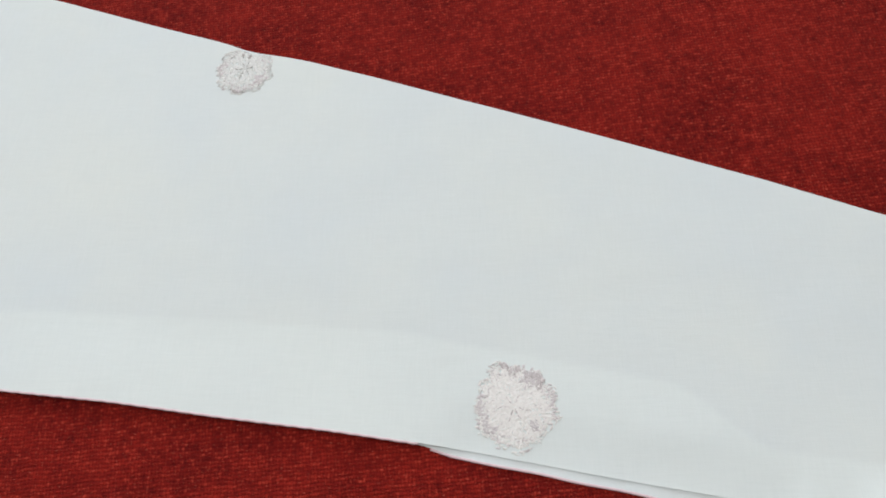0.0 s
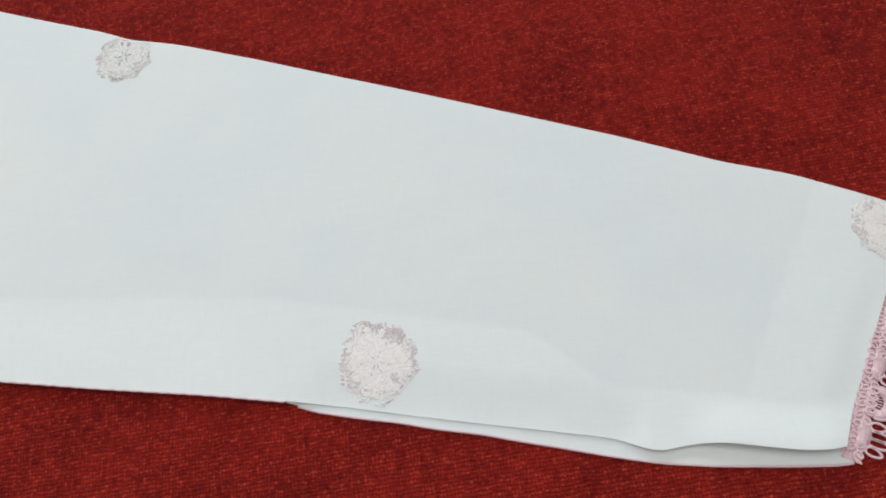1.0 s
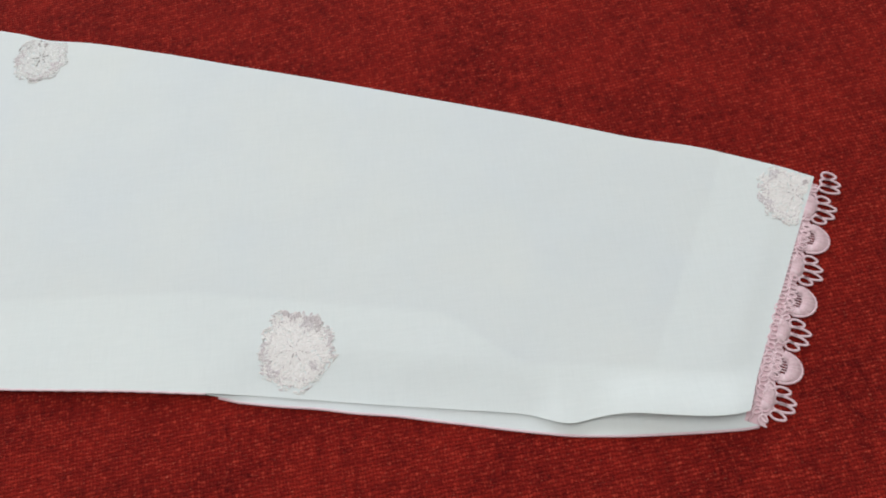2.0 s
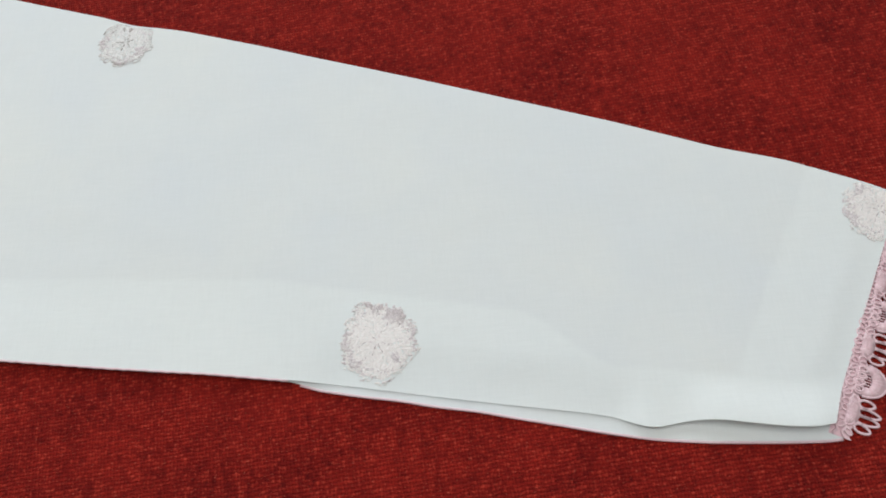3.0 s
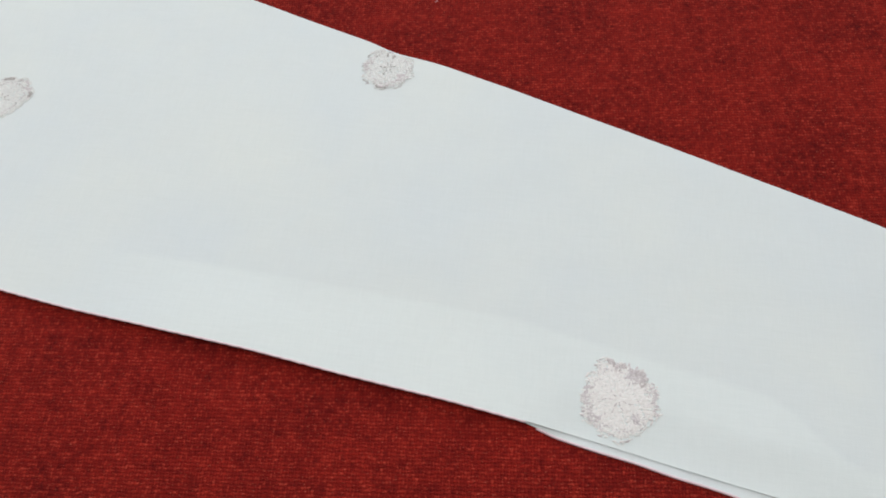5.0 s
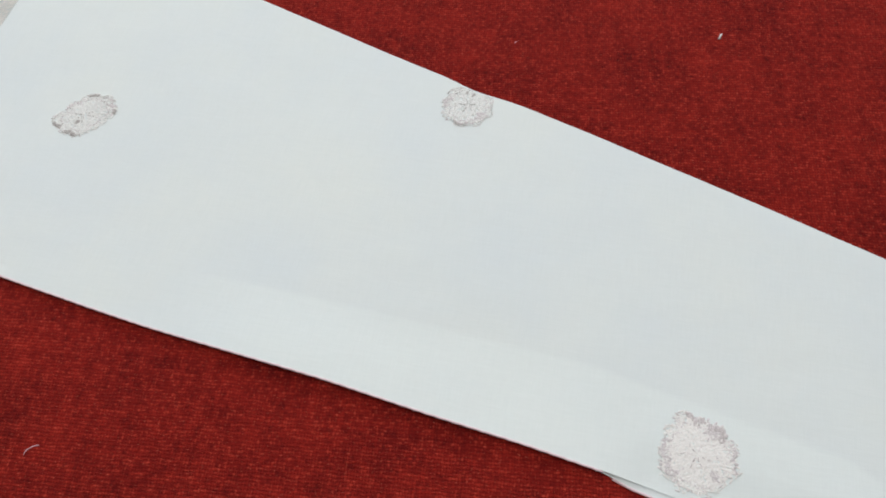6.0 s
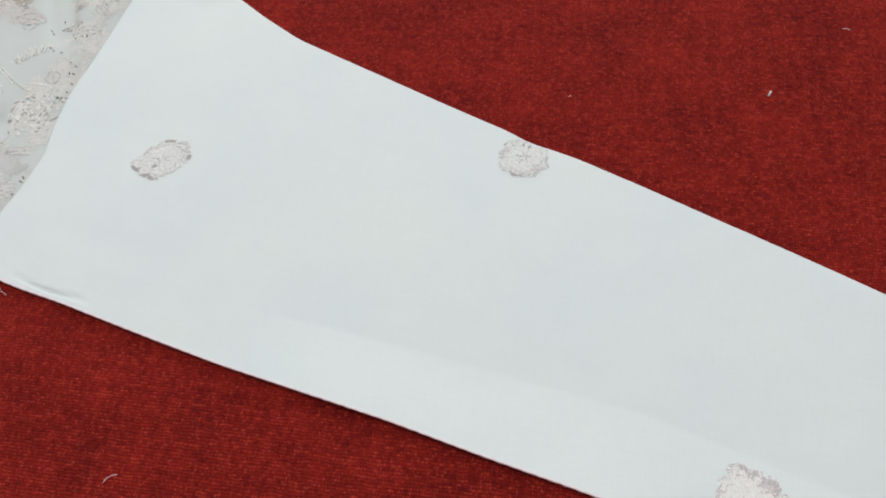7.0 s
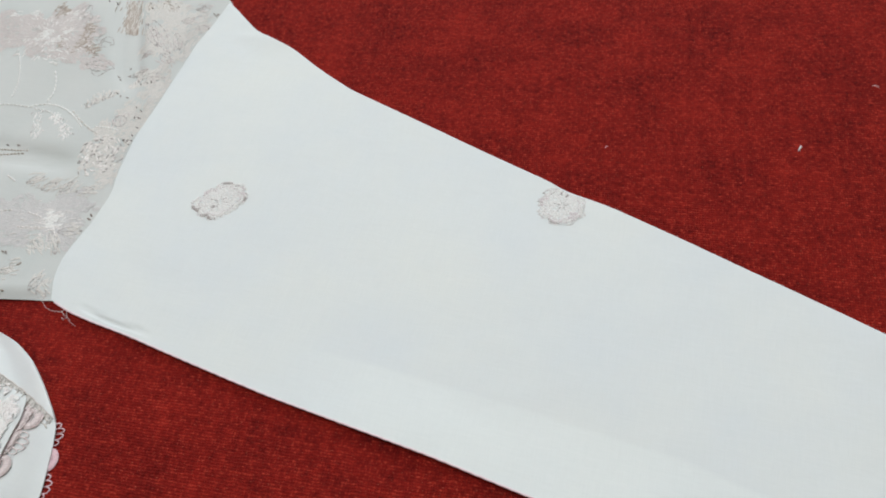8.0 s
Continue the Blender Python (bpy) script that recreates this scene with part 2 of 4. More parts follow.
# ---- room: plain walls, floor, ceiling and one assumed window, all out of view ----
X0, X1, Y0, Y1, ZF, ZC, WT = -2.3, 2.3, -2.2, 2.1, -0.48, 2.1, 0.15
tagged(box_mesh("floor", (X0 - WT, Y0 - WT, ZF - 0.1), (X1 + WT, Y1 + WT, ZF), FLOORING), "plain grey floor of the room", "floor", kind="structure")
tagged(box_mesh("ceiling", (X0 - WT, Y0 - WT, ZC), (X1 + WT, Y1 + WT, ZC + 0.1), PLASTER), "plain pale plaster ceiling", "ceiling", kind="structure")
for wall_name, lo, hi in (("wall_west", (X0 - WT, Y0 - WT, ZF), (X0, Y1 + WT, ZC)), ("wall_east", (X1, Y0 - WT, ZF), (X1 + WT, Y1 + WT, ZC)),
                          ("wall_south", (X0, Y0 - WT, ZF), (X1, Y0, ZC))):
    tagged(box_mesh(wall_name, lo, hi, PLASTER), "plain pale plaster wall", "wall", kind="structure")
WX0, WX1, WZ0, WZ1 = WINDOW_X - 1.0, WINDOW_X + 1.0, WINDOW_Z - 0.7, WINDOW_Z + 0.7
wall_north = new("wall_north")
tagged(wall_north, "plain pale plaster wall with an assumed, unseen window opening", "wall", kind="structure")
for lo, hi in (((X0, Y1, ZF), (WX0, Y1 + WT, ZC)), ((WX1, Y1, ZF), (X1, Y1 + WT, ZC)), ((WX0, Y1, ZF), (WX1, Y1 + WT, WZ0)), ((WX0, Y1, WZ1), (WX1, Y1 + WT, ZC))):
    box_mesh("wall_section", lo, hi, PLASTER, wall_north)

# ---- the bed with its red cover ----


def build_bed():
    bed = new("bed")
    tagged(bed, "low bed base standing on the floor under the red cover", "bed")
    box_mesh("mattress", (-1.38, -0.98, -0.25), (0.98, 1.18, -0.012), PLASTER, bed, 0.03)
    box_mesh("bed_base", (-1.38, -0.98, ZF), (0.98, 1.18, -0.25), FLOORING, bed, 0.01)
    rows = []
    for j in range(131):
        y = -1.02 + 2.24 * j / 130
        row = []
        for i in range(145):
            x = -1.42 + 2.44 * i / 144
            edge = min(x + 1.42, 1.02 - x, y + 1.02, 1.22 - y)
            drop = 0.30 * (1 - step(0.0, 0.045, edge))
            near = step(0.35, 0.8, math.hypot(x + 0.1, y - 0.1))
            row.append((x, y, -drop + 0.004 * near * noise.noise(Vector((x * 4, y * 4, 0)))))
        rows.append(row)
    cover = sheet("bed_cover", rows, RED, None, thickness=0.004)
    tagged(cover, "red coarse woven cotton bed cover spread flat", "bed cover")


build_bed()

# ---- the garment: outline of the sleeve lying flat ----
y_top = curve_of([(-0.372, 0.3072), (-0.331, 0.2760), (-0.2997, 0.2644), (-0.279, 0.2515), (-0.250, 0.2363), (-0.217, 0.2248), (-0.178, 0.2112), (-0.142, 0.1985), (-0.121, 0.1915),
                  (-0.107, 0.1852), (-0.095, 0.1828), (-0.083, 0.1798), (-0.0475, 0.1680), (-0.021, 0.1584), (0.020, 0.1441), (0.060, 0.1295), (0.100, 0.1148), (0.137, 0.1000),
                  (0.160, 0.0928), (0.182, 0.0831), (0.1983, 0.0753)])
y_bottom = curve_of([(-0.3597, 0.0642), (-0.3464, 0.0603), (-0.331, 0.0579), (-0.309, 0.0555), (-0.280, 0.0511), (-0.246, 0.0462), (-0.220, 0.0427), (-0.180, 0.0385),
                     (-0.140, 0.0345), (-0.100, 0.0292), (-0.060, 0.0245), (-0.027, 0.0198), (-0.009, 0.0170), (0.031, 0.0098), (0.069, 0.0035), (0.080, 0.0016), (0.0875, -0.0004),
                     (0.0930, -0.0038), (0.0965, -0.0040), (0.106, -0.0022), (0.116, -0.0022), (0.124, -0.0037), (0.140, -0.0062), (0.150, -0.0066), (0.1540, -0.0057)])
y_under = curve_of([(-0.3597, 0.0638), (-0.280, 0.0509), (-0.180, 0.0383), (-0.100, 0.0290), (-0.033, 0.0206), (-0.0265, 0.0195), (-0.0227, 0.0172), (-0.0045, 0.0135),
                    (0.0114, 0.0109), (0.0211, 0.0085), (0.0385, 0.0056), (0.050, 0.0028), (0.065, -0.0004), (0.078, -0.0034), (0.096, -0.0070), (0.114, -0.0089),
                    (0.137, -0.0102), (0.155, -0.0108), (0.1590, -0.0100)])
x_seam = curve_of([(0.040, -0.356), (0.0642, -0.3597), (0.0768, -0.3661), (0.0872, -0.3681), (0.0986, -0.3670), (0.1126, -0.3643), (0.1328, -0.3631), (0.1507, -0.3677),
                   (0.1767, -0.3706), (0.2003, -0.3694), (0.2432, -0.3690), (0.2593, -0.3686), (0.2792, -0.3653), (0.2958, -0.3640), (0.33, -0.362)])
y_facing = curve_of([(-0.40, 0.0730), (-0.17, 0.0700), (-0.04, 0.0605), (0.058, 0.0410), (0.083, 0.0195), (0.130, 0.0140), (0.16, 0.009)])
CUFF_TOP, CUFF_LOW = Vector((0.1983, 0.0753, 0)), Vector((0.1540, -0.0057, 0))
CUFF_WAY = (CUFF_LOW - CUFF_TOP).normalized()
CUFF_OUT = Vector((-CUFF_WAY.y, CUFF_WAY.x, 0))


def from_cuff(x, y):
    """How far inside the cuff edge a point lies."""
    return -(Vector((x, y, 0)) - CUFF_TOP).dot(CUFF_OUT)


def sleeve_z(x, y):
    """Height of the upper cloth of the sleeve."""
    low = y_bottom(max(-0.3597, x))
    d_top, d_low = max(0.0, (y_top(x) - y) * 0.93), max(0.0, y - low)
    z = 0.0030
    z += 0.0005 * noise.noise(Vector((x * 13, y * 17, 1.3))) + 0.00022 * noise.noise(Vector((x * 40 + y * 25, y * 60 - x * 20, 4.1)))
    z += 0.0010 * step(0.02, 0.0, abs(x + 0.32) * 0.6 + abs(y - 0.27))
    if d_top < 0.0016:
        z *= 0.66 + 0.34 * math.sqrt(max(0.0, 1 - (1 - d_top / 0.0016) ** 2))
    slit = step(-0.03, -0.01, x)
    z -= 0.0017 * slit * step(0.02, 0.0, d_low) * step(0.100, 0.085, x)
    z += 0.0010 * step(-0.23, -0.16, x) * step(-0.02, -0.06, x) * step(0.03, 0.0, d_low)
    gape = step(0.100, 0.122, x) * step(0.170, 0.146, x) * step(0.016, 0.0, d_low)
    z += 0.0038 * gape + 0.0012 * step(0.012, 0.0, abs(x - 0.094) + 0.7 * d_low)
    pinch = step(0.026, 0.010, abs(x + 0.318)) * step(0.0011, 0.0, abs(d_low - 0.0026 - 0.06 * abs(x + 0.318)))
    z -= 0.0015 * pinch
    z -= 0.0004 * step(0.006, 0.0, x - x_seam(y))
    z -= 0.0002 * step(0.0012, 0.0, abs(from_cuff(x, y) - 0.033))
    z -= 0.0010 * step(0.012, 0.0, from_cuff(x, y)) * (1 - gape)
    return max(z, 0.0008)


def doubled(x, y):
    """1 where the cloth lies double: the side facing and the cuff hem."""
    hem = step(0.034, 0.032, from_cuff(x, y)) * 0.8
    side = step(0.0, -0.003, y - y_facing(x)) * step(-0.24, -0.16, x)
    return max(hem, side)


def build_sleeve(kurta):
    cols, lines = 300, 112
    ks = [1 - (1 - k / lines) ** 1.0 for k in range(lines + 1)]
    ks = sorted(set(ks + [0.004, 0.008, 0.013, 0.982, 0.987, 0.992, 0.996]))
    rows = []
    for v in ks:
        row = []
        for i in range(cols + 1):
            s = i / cols
            xb = -0.3597 + (CUFF_LOW.x + 0.3597) * s
            xt = -0.3640 + (CUFF_TOP.x + 0.3640) * s
            yb, yt = y_bottom(xb), y_top(xt)
            x, y = xb + (xt - xb) * v, yb + (yt - yb) * v
            x += (x_seam(y) - (-0.3597 - 0.0043 * v)) * max(0.0, 1 - 6 * s) ** 2
            row.append((x, y, sleeve_z(x, y)))
        rows.append(row)
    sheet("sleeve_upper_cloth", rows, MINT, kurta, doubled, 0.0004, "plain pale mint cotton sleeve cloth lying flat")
    rows = []
    for k in range(41):
        v = k / 40
        row = []
        for i in range(161):
            s = i / 160
            xb = -0.3597 + (0.1590 + 0.3597) * s
            xt = -0.3640 + (CUFF_TOP.x - 0.001 + 0.3640) * s
            yb, yt = (y_under(xb) if xb > -0.030 else y_bottom(xb) + 0.0002), y_top(xt) - 0.0018
            x, y = xb + (xt - xb) * v, yb + (yt - yb) * v
            x += (x_seam(y) - (-0.3597 - 0.0043 * v)) * max(0.0, 1 - 6 * s) ** 2
            low = 0.0007 + 0.00025 * noise.noise(Vector((x * 60, y * 30, 7)))
            closed = step(-0.026, -0.034, x) * step(0.006, 0.002, y - y_bottom(max(x, -0.3597)))
            row.append((x, y - 0.0005 * closed, low + (sleeve_z(x, y_bottom(max(x, -0.3597))) - 0.00042 - low) * closed))
        rows.append(row)
    # pink cord added for the red cover's colour bleeding onto the closed edge
    edging = Bundle()
    xs = np.linspace(-0.357, -0.030, 160)
    edging.cord([(x, y_bottom(x) - 0.0003 - 0.0001 * math.sin(x * 1900), sleeve_z(x, y_bottom(x)) - 0.0001) for x in xs], 0.00042)
    edging.done("seam_bleed_cord", PINK, kurta, "added pink cord for the red colour bleed along the seam edge")
    # same added cord on the slit edge: red bleed, no real thread
    edging = Bundle()
    xs = np.linspace(-0.026, 0.157, 100)
    edging.cord([(x, y_under(x) - 0.0004, 0.0008) for x in xs], 0.00045)
    edging.done("slit_bleed_cord", PINK, kurta, "added pink cord for the red colour bleed along the slit edge")
    sheet("sleeve_under_cloth", rows, MINT, kurta, None, 0.0004, "under layer of the sleeve showing along the open slit")


def on_sleeve(x, y):
    if y > y_top(x) - 0.0012 or from_cuff(x, y) < 0.0006 or y < y_bottom(x) + 0.0004:
        return None
    return sleeve_z(x, y) + 0.0001


def flower(kurta, cx, cy, rx, ry, turn, surface, seed, tints, darks, petals=11, grey=False, label="round cream and lavender embroidered flower"):
    """A machine-embroidered round flower: satin petals, tinted petal ends, ragged outline, radial centre.
    tints and darks: (angle, radius, spread along, spread across) of coloured stitching."""
    rnd = random.Random(seed)
    c, s = math.cos(radians(turn)), math.sin(radians(turn))
    size = (rx + ry) / 2

    def at(r, a):
        px, py = rx * r * math.cos(a), ry * r * math.sin(a)
        return cx + c * px - s * py, cy + s * px + c * py

    body, rim, centre, glint, shade = Bundle(), Bundle(), Bundle(), Bundle(), Bundle()
    lobes = [rnd.uniform(0.87, 1.0) for k in range(petals)]

    def lobe(a):
        u = (a / (2 * math.pi) * petals) % petals
        k, w = int(u), u - int(u)
        return lobes[k % petals] * (0.84 + 0.16 * math.sin(math.pi * w) ** 0.6)

    def run(bundle, r, a, length, way, width, rise):
        """One stitch round a spot of the flower, lying in its own direction."""
        x, y = at(r, a)
        dx, dy = math.cos(way) * length * size / 2, math.sin(way) * length * size / 2
        bundle.stitch((x - dx, y - dy), (x + dx, y + dy), width, surface, rise)

    # flat satin ground, each petal stitched along its own length
    for j in range(int((820 if grey else 1300) * (size / 0.015) ** 2)):
        k = rnd.randrange(petals)
        a = 2 * math.pi * (k + rnd.random()) / petals
        r = math.sqrt(rnd.random()) * lobe(a) * 0.93
        way = 2 * math.pi * (k + 0.5) / petals + radians(turn) + rnd.gauss(0, 0.35)
        run(body, r, a, rnd.uniform(0.10, 0.22), way, rnd.uniform(0.0005, 0.0010), rnd.uniform(0.00006, 0.00030))
    # ragged edge: short bright and tinted stitches along and across the outline
    for j in range(340):
        a = rnd.uniform(0, 2 * math.pi)
        edge = lobe(a) * rnd.uniform(0.90, 1.10)
        kind = rnd.random()
        run(glint if kind < 0.40 else body if kind < 0.80 else shade if kind < 0.96 else rim, edge, a, rnd.uniform(0.06, 0.19),
            (rnd.gauss(0, 0.4) if rnd.random() < 0.6 else a + math.pi / 2 + radians(turn)), rnd.uniform(0.0003, 0.0006), 0.0003)
    # thin lines between the petals and round the inner ring
    for k in range(petals):
        mid = 2 * math.pi * k / petals
        for j in range(5):
            r = 0.50 + 0.09 * j
            if rnd.random() < 0.6:
                run(shade, r, mid + rnd.gauss(0, 0.05), 0.10, mid + radians(turn) + rnd.gauss(0, 0.35), 0.0005, 0.0003)
        for j in range(4):
            a = mid + 2 * math.pi * (0.2 + 0.2 * j) / petals
            if rnd.random() < 0.55:
                run(rim if grey and rnd.random() < 0.5 else shade, lobe(a) * 0.80 + 0.03 * math.sin(j * 2.0 + k), a, 0.10, a + math.pi / 2 + radians(turn) + rnd.gauss(0, 0.3), 0.0005, 0.00035)
    # bowed petal rims in white with a grey line inside
    for k in range(petals):
        for ring, bundle in ((0.88, glint), (0.80, shade), (0.56, glint)):
            reach = rnd.uniform(0.55, 0.95)
            knots = [at(ring * lobes[k] * (0.88 + 0.12 * math.sin(math.pi * u)), 2 * math.pi * (k + 0.5 + (u - 0.5) * reach) / petals) for u in np.linspace(0, 1, 6)]
            for p, q in zip(knots, knots[1:]):
                if rnd.random() < 0.72:
                    bundle.stitch(p, q, rnd.uniform(0.0004, 0.0007), surface, 0.0004)
    for j in range(46):
        run(glint, 0.85 * math.sqrt(rnd.random()), rnd.uniform(0, 2 * math.pi), rnd.uniform(0.08, 0.20), rnd.gauss(0, 0.4), 0.0006, 0.00035)
    for k in range(6):
        a = 2 * math.pi * k / 6 + rnd.uniform(-0.3, 0.3)
        r0, r1 = rnd.uniform(0.03, 0.10), rnd.uniform(0.26, 0.46)
        bow = a + rnd.uniform(-0.2, 0.2)
        centre.stitch(at(r0, a), at((r0 + r1) / 2, bow), 0.0005, surface, 0.0004)
        centre.stitch(at((r0 + r1) / 2, bow), at(r1, a), 0.0004, surface, 0.0004)
    for group, bundle, width, dense in ((tints, shade, 0.0008, 1150), (darks, rim, 0.0007, 3400)):
        for angle, radius, along, across in group:
            for j in range(int(dense * along * across) + 6):
                a = radians(angle - turn) + rnd.gauss(0, along * 0.6)
                run(bundle, radius * (lobe(a) * 1.08 if radius > 0.7 else 1.0) + rnd.gauss(0, across * 0.6), a, rnd.uniform(0.09, 0.17), a + radians(turn) + rnd.gauss(0, 0.5), width * rnd.uniform(0.8, 1.2), rnd.uniform(0.0003, 0.0005))
    ob = body.done("embroidered_flower", PEARL if grey else CREAM, kurta, label)
    shade.done("flower_shading", LAVENDER, ob, "lavender-grey satin stitches")
    rim.done("flower_outline", TAUPE_GREY if grey else MAUVE, ob, "mauve-grey outline stitches")
    centre.done("flower_centre", TAUPE_GREY if grey else MAUVE, ob, "taupe radial stitches")
    glint.done("flower_picot_edge", WHITE_THREAD, ob, "white edge stitches")


# ---- lace ----


def lace(kurta, path, outward, units, z, mat, depth=0.0125, label="pink scalloped guipure lace edging", band_from=0.0, unit=0.0):
    """Lace along a path of points: alternating loop fans and solid scallops hung from a corded band."""
    pts = [Vector((q[0], q[1], 0)) for q in path]
    lengths = [0.0]
    for a, b in zip(pts, pts[1:]):
        lengths.append(lengths[-1] + (b - a).length)
    total = lengths[-1]

    def place(d, n, up=0.0):
        d = min(max(d, 0.0), total)
        k = max(i for i in range(len(lengths) - 1) if lengths[i] <= d + 1e-9)
        a, b = pts[k], pts[k + 1]
        way = (b - a).normalized()
        out = Vector((-way.y, way.x, 0)) * outward
        q = a + way * (d - lengths[k]) + out * n
        return (q.x, q.y, z(q.x, q.y) + up)

    pitch = unit or total / len(units)
    first, c, e = band_from, depth / 0.0130, pitch / 0.0122
    rnd = random.Random(len(units))
    band = Bundle()
    ds = np.linspace(first, total, 121)
    under = [[place(d, n * c + (0.0005 * math.sin(d * 5150 / 2 / e) if n > 0.005 else 0.0), 0.0003) for d in ds] for n in (-0.0012, 0.0, 0.003, 0.0056)]
    for a, b in zip(under, under[1:]):
        for k in range(120):
            band.add([a[k], a[k + 1], b[k + 1], b[k]], [(0, 1, 2, 3)])
    for n0 in (0.0003, 0.0030):
        band.cord([place(d, n0 * c + 0.0005 * math.sin(k * 1.3 + n0 * 900), 0.0008) for k, d in enumerate(ds)], 0.00042)
    # uneven eyelets that make up the net
    for row, (n0, half) in enumerate(((0.0016, 0.0011), (0.0043, 0.0012))):
        for k in range(int((total - first) / (0.0030 * e))):
            d, lean = first + 0.0030 * e * (k + 0.5 + 0.4 * row) + rnd.uniform(-0.0005, 0.0005), rnd.uniform(-0.5, 0.5)
            band.cord([place(d + 0.0009 * e * math.sin(q) + lean * half * math.cos(q), (n0 - half * math.cos(q)) * c, 0.0009) for q in np.linspace(0, 2 * math.pi, 11)[:-1]], 0.00036, 5, True)
    ob = band.done("cuff_lace", mat, kurta, label)
    for k, kind in enumerate(units):
        mid = pitch * (k + 0.5) + (0.0020 if kind == "loops" else 0.0)
        if kind != "scallop":
            if kind == "fan":
                pad = Bundle()
                for j in range(19):
                    a = math.pi * (j + 0.5) / 19
                    d, n = mid + 0.0046 * e * math.cos(a), (0.0028 + 0.0038 * math.sin(a)) * c
                    pad.cord([place(mid + 0.0016 * e * math.cos(a), 0.0024 * c, 0.0008), place((d + mid) / 2, (n + 0.0026 * c) / 2, 0.0009), place(d, n, 0.0006)], 0.00055 * c, 5)
                pad.done("lace_pad", mat, ob)
            spots = (-1.5, -0.5, 0.5, 1.5) if kind == "fan" else (-1.5, -0.5, 0.5)
            for j in spots:
                off, lean = j * 0.0026 * e, j * 0.06 + rnd.uniform(-0.05, 0.05)
                reach = (depth + 0.0006 - 0.0060 * c) * (rnd.uniform(0.90, 1.0) if abs(j) < 1 else rnd.uniform(0.60, 0.72))
                loop = Bundle()
                ring = []
                for q in range(16):
                    a = 2 * math.pi * q / 16
                    u, w = reach / 2 * (1 - math.cos(a)), 0.00135 * e * math.sin(a) * (1.0 + 0.25 * math.cos(a))
                    ring.append(place(mid + off + w * math.cos(lean) + u * math.sin(lean), 0.0058 * c + u * math.cos(lean) - w * math.sin(lean), 0.0005))
                loop.cord(ring, 0.00046 * c, 6, True)
                loop.done("lace_loop", mat, ob)
        else:
            for j in range(4):
                off = (j - 1.5) * 0.0023 * e
                eyelet = Bundle()
                eyelet.cord([place(mid + off + 0.0009 * e * math.sin(a), (0.0046 - 0.0014 * math.cos(a)) * c, 0.0010) for a in np.linspace(0, 2 * math.pi, 14)[:-1]], 0.00040, 6, True)
                eyelet.done("lace_ring", mat, ob)
            scallop = Bundle()
            inner, outer = 0.0078 * c, depth - 0.0062 * c
            for j in range(31):
                a = math.pi * (j - 1) / 28
                co, si = math.cos(a), math.sin(a)
                scallop.cord([place(mid + 0.0026 * e * co, inner - 0.0008 + 0.0012 * si, 0.0006), place(mid + 0.0040 * e * co, 0.0067 * c + 0.0030 * si, 0.0007),
                              place(mid + 0.0054 * e * co, 0.0062 * c + outer * si, 0.0004)], 0.00050 * c, 5)
            scallop.cord([place(mid + 0.0055 * e * math.cos(math.pi * j / 24), 0.0062 * c + (outer + 0.0001 * (-1) ** j) * math.sin(math.pi * j / 24), 0.0005) for j in range(25)], 0.00048 * c, 6)
            for j in range(6):
                off = (j - 2.5) * 0.0009 * e
                scallop.cord([place(mid + off, 0.0054 * c, 0.0006), place(mid + off * 1.05, inner + 0.0006, 0.0008)], 0.00022, 5)
            scallop.done("lace_scallop", mat, ob)
    return ob


# ---- the bodice with its embroidery ----
y_hem = curve_of([(-0.80, 0.030), (-0.46, 0.047), (-0.3892, 0.0587), (-0.3597, 0.0642), (-0.350, 0.066)])


def bodice_z(x, y):
    z = 0.0048 + 0.0012 * noise.noise(Vector((x * 14, y * 10, 2.2)))
    z += 0.0030 * noise.noise(Vector((x * 22 - y * 9, y * 7, 9.0))) * step(-0.37, -0.42, x)
    z -= 0.0075 * math.exp(-((x + 0.412 + 0.55 * (y - 0.24)) / 0.009) ** 2) * step(0.20, 0.235, y)
    z -= 0.0050 * math.exp(-((y - 0.148) / 0.008) ** 2) * step(-0.385, -0.42, x)
    z = z + (0.0017 - z) * step(0.016, 0.0, x_seam(min(y, 0.32)) - x)
    z *= 0.35 + 0.65 * step(0.0, 0.006, y - y_hem(x))
    return max(z, 0.0012)


def on_bodice(x, y):
    if x > x_seam(min(y, 0.33)) - 0.0010 or y < y_hem(x) + 0.0012:
        return None
    return bodice_z(x, y) + 0.0001


def build_bodice(kurta):
    rows = []
    for k in range(161):
        v = k / 160
        row = []
        for i in range(141):
            s = 1 - (1 - i / 140) ** 1.6
            y_guess = 0.0625 + 0.4375 * v
            x = -0.80 + (x_seam(min(y_guess, 0.33)) + 0.0015 + 0.80) * s
            x = min(x, -0.364 - 1.2 * (y_guess - 0.302)) if y_guess > 0.302 else x
            y = y_hem(x) + (0.50 - y_hem(x)) * v
            row.append((x, y, bodice_z(x, y)))
        rows.append(row)
    sheet("bodice", rows, MINT_BODICE, kurta, None, 0.0005, "pale grey-mint bodice cloth covered with embroidery")
    seam = Bundle()
    ys = np.linspace(0.0655, 0.302, 120)
    for a, b in zip(ys, ys[1:]):
        m = a + (b - a) * 0.75
        seam.cord([(x_seam(a) - 0.0004, a, 0.0022), (x_seam(m) - 0.0004, m, 0.0022)], 0.00016, 5)
    seam.done("armhole_seam", MINT, kurta, "stitched seam joining sleeve and bodice")


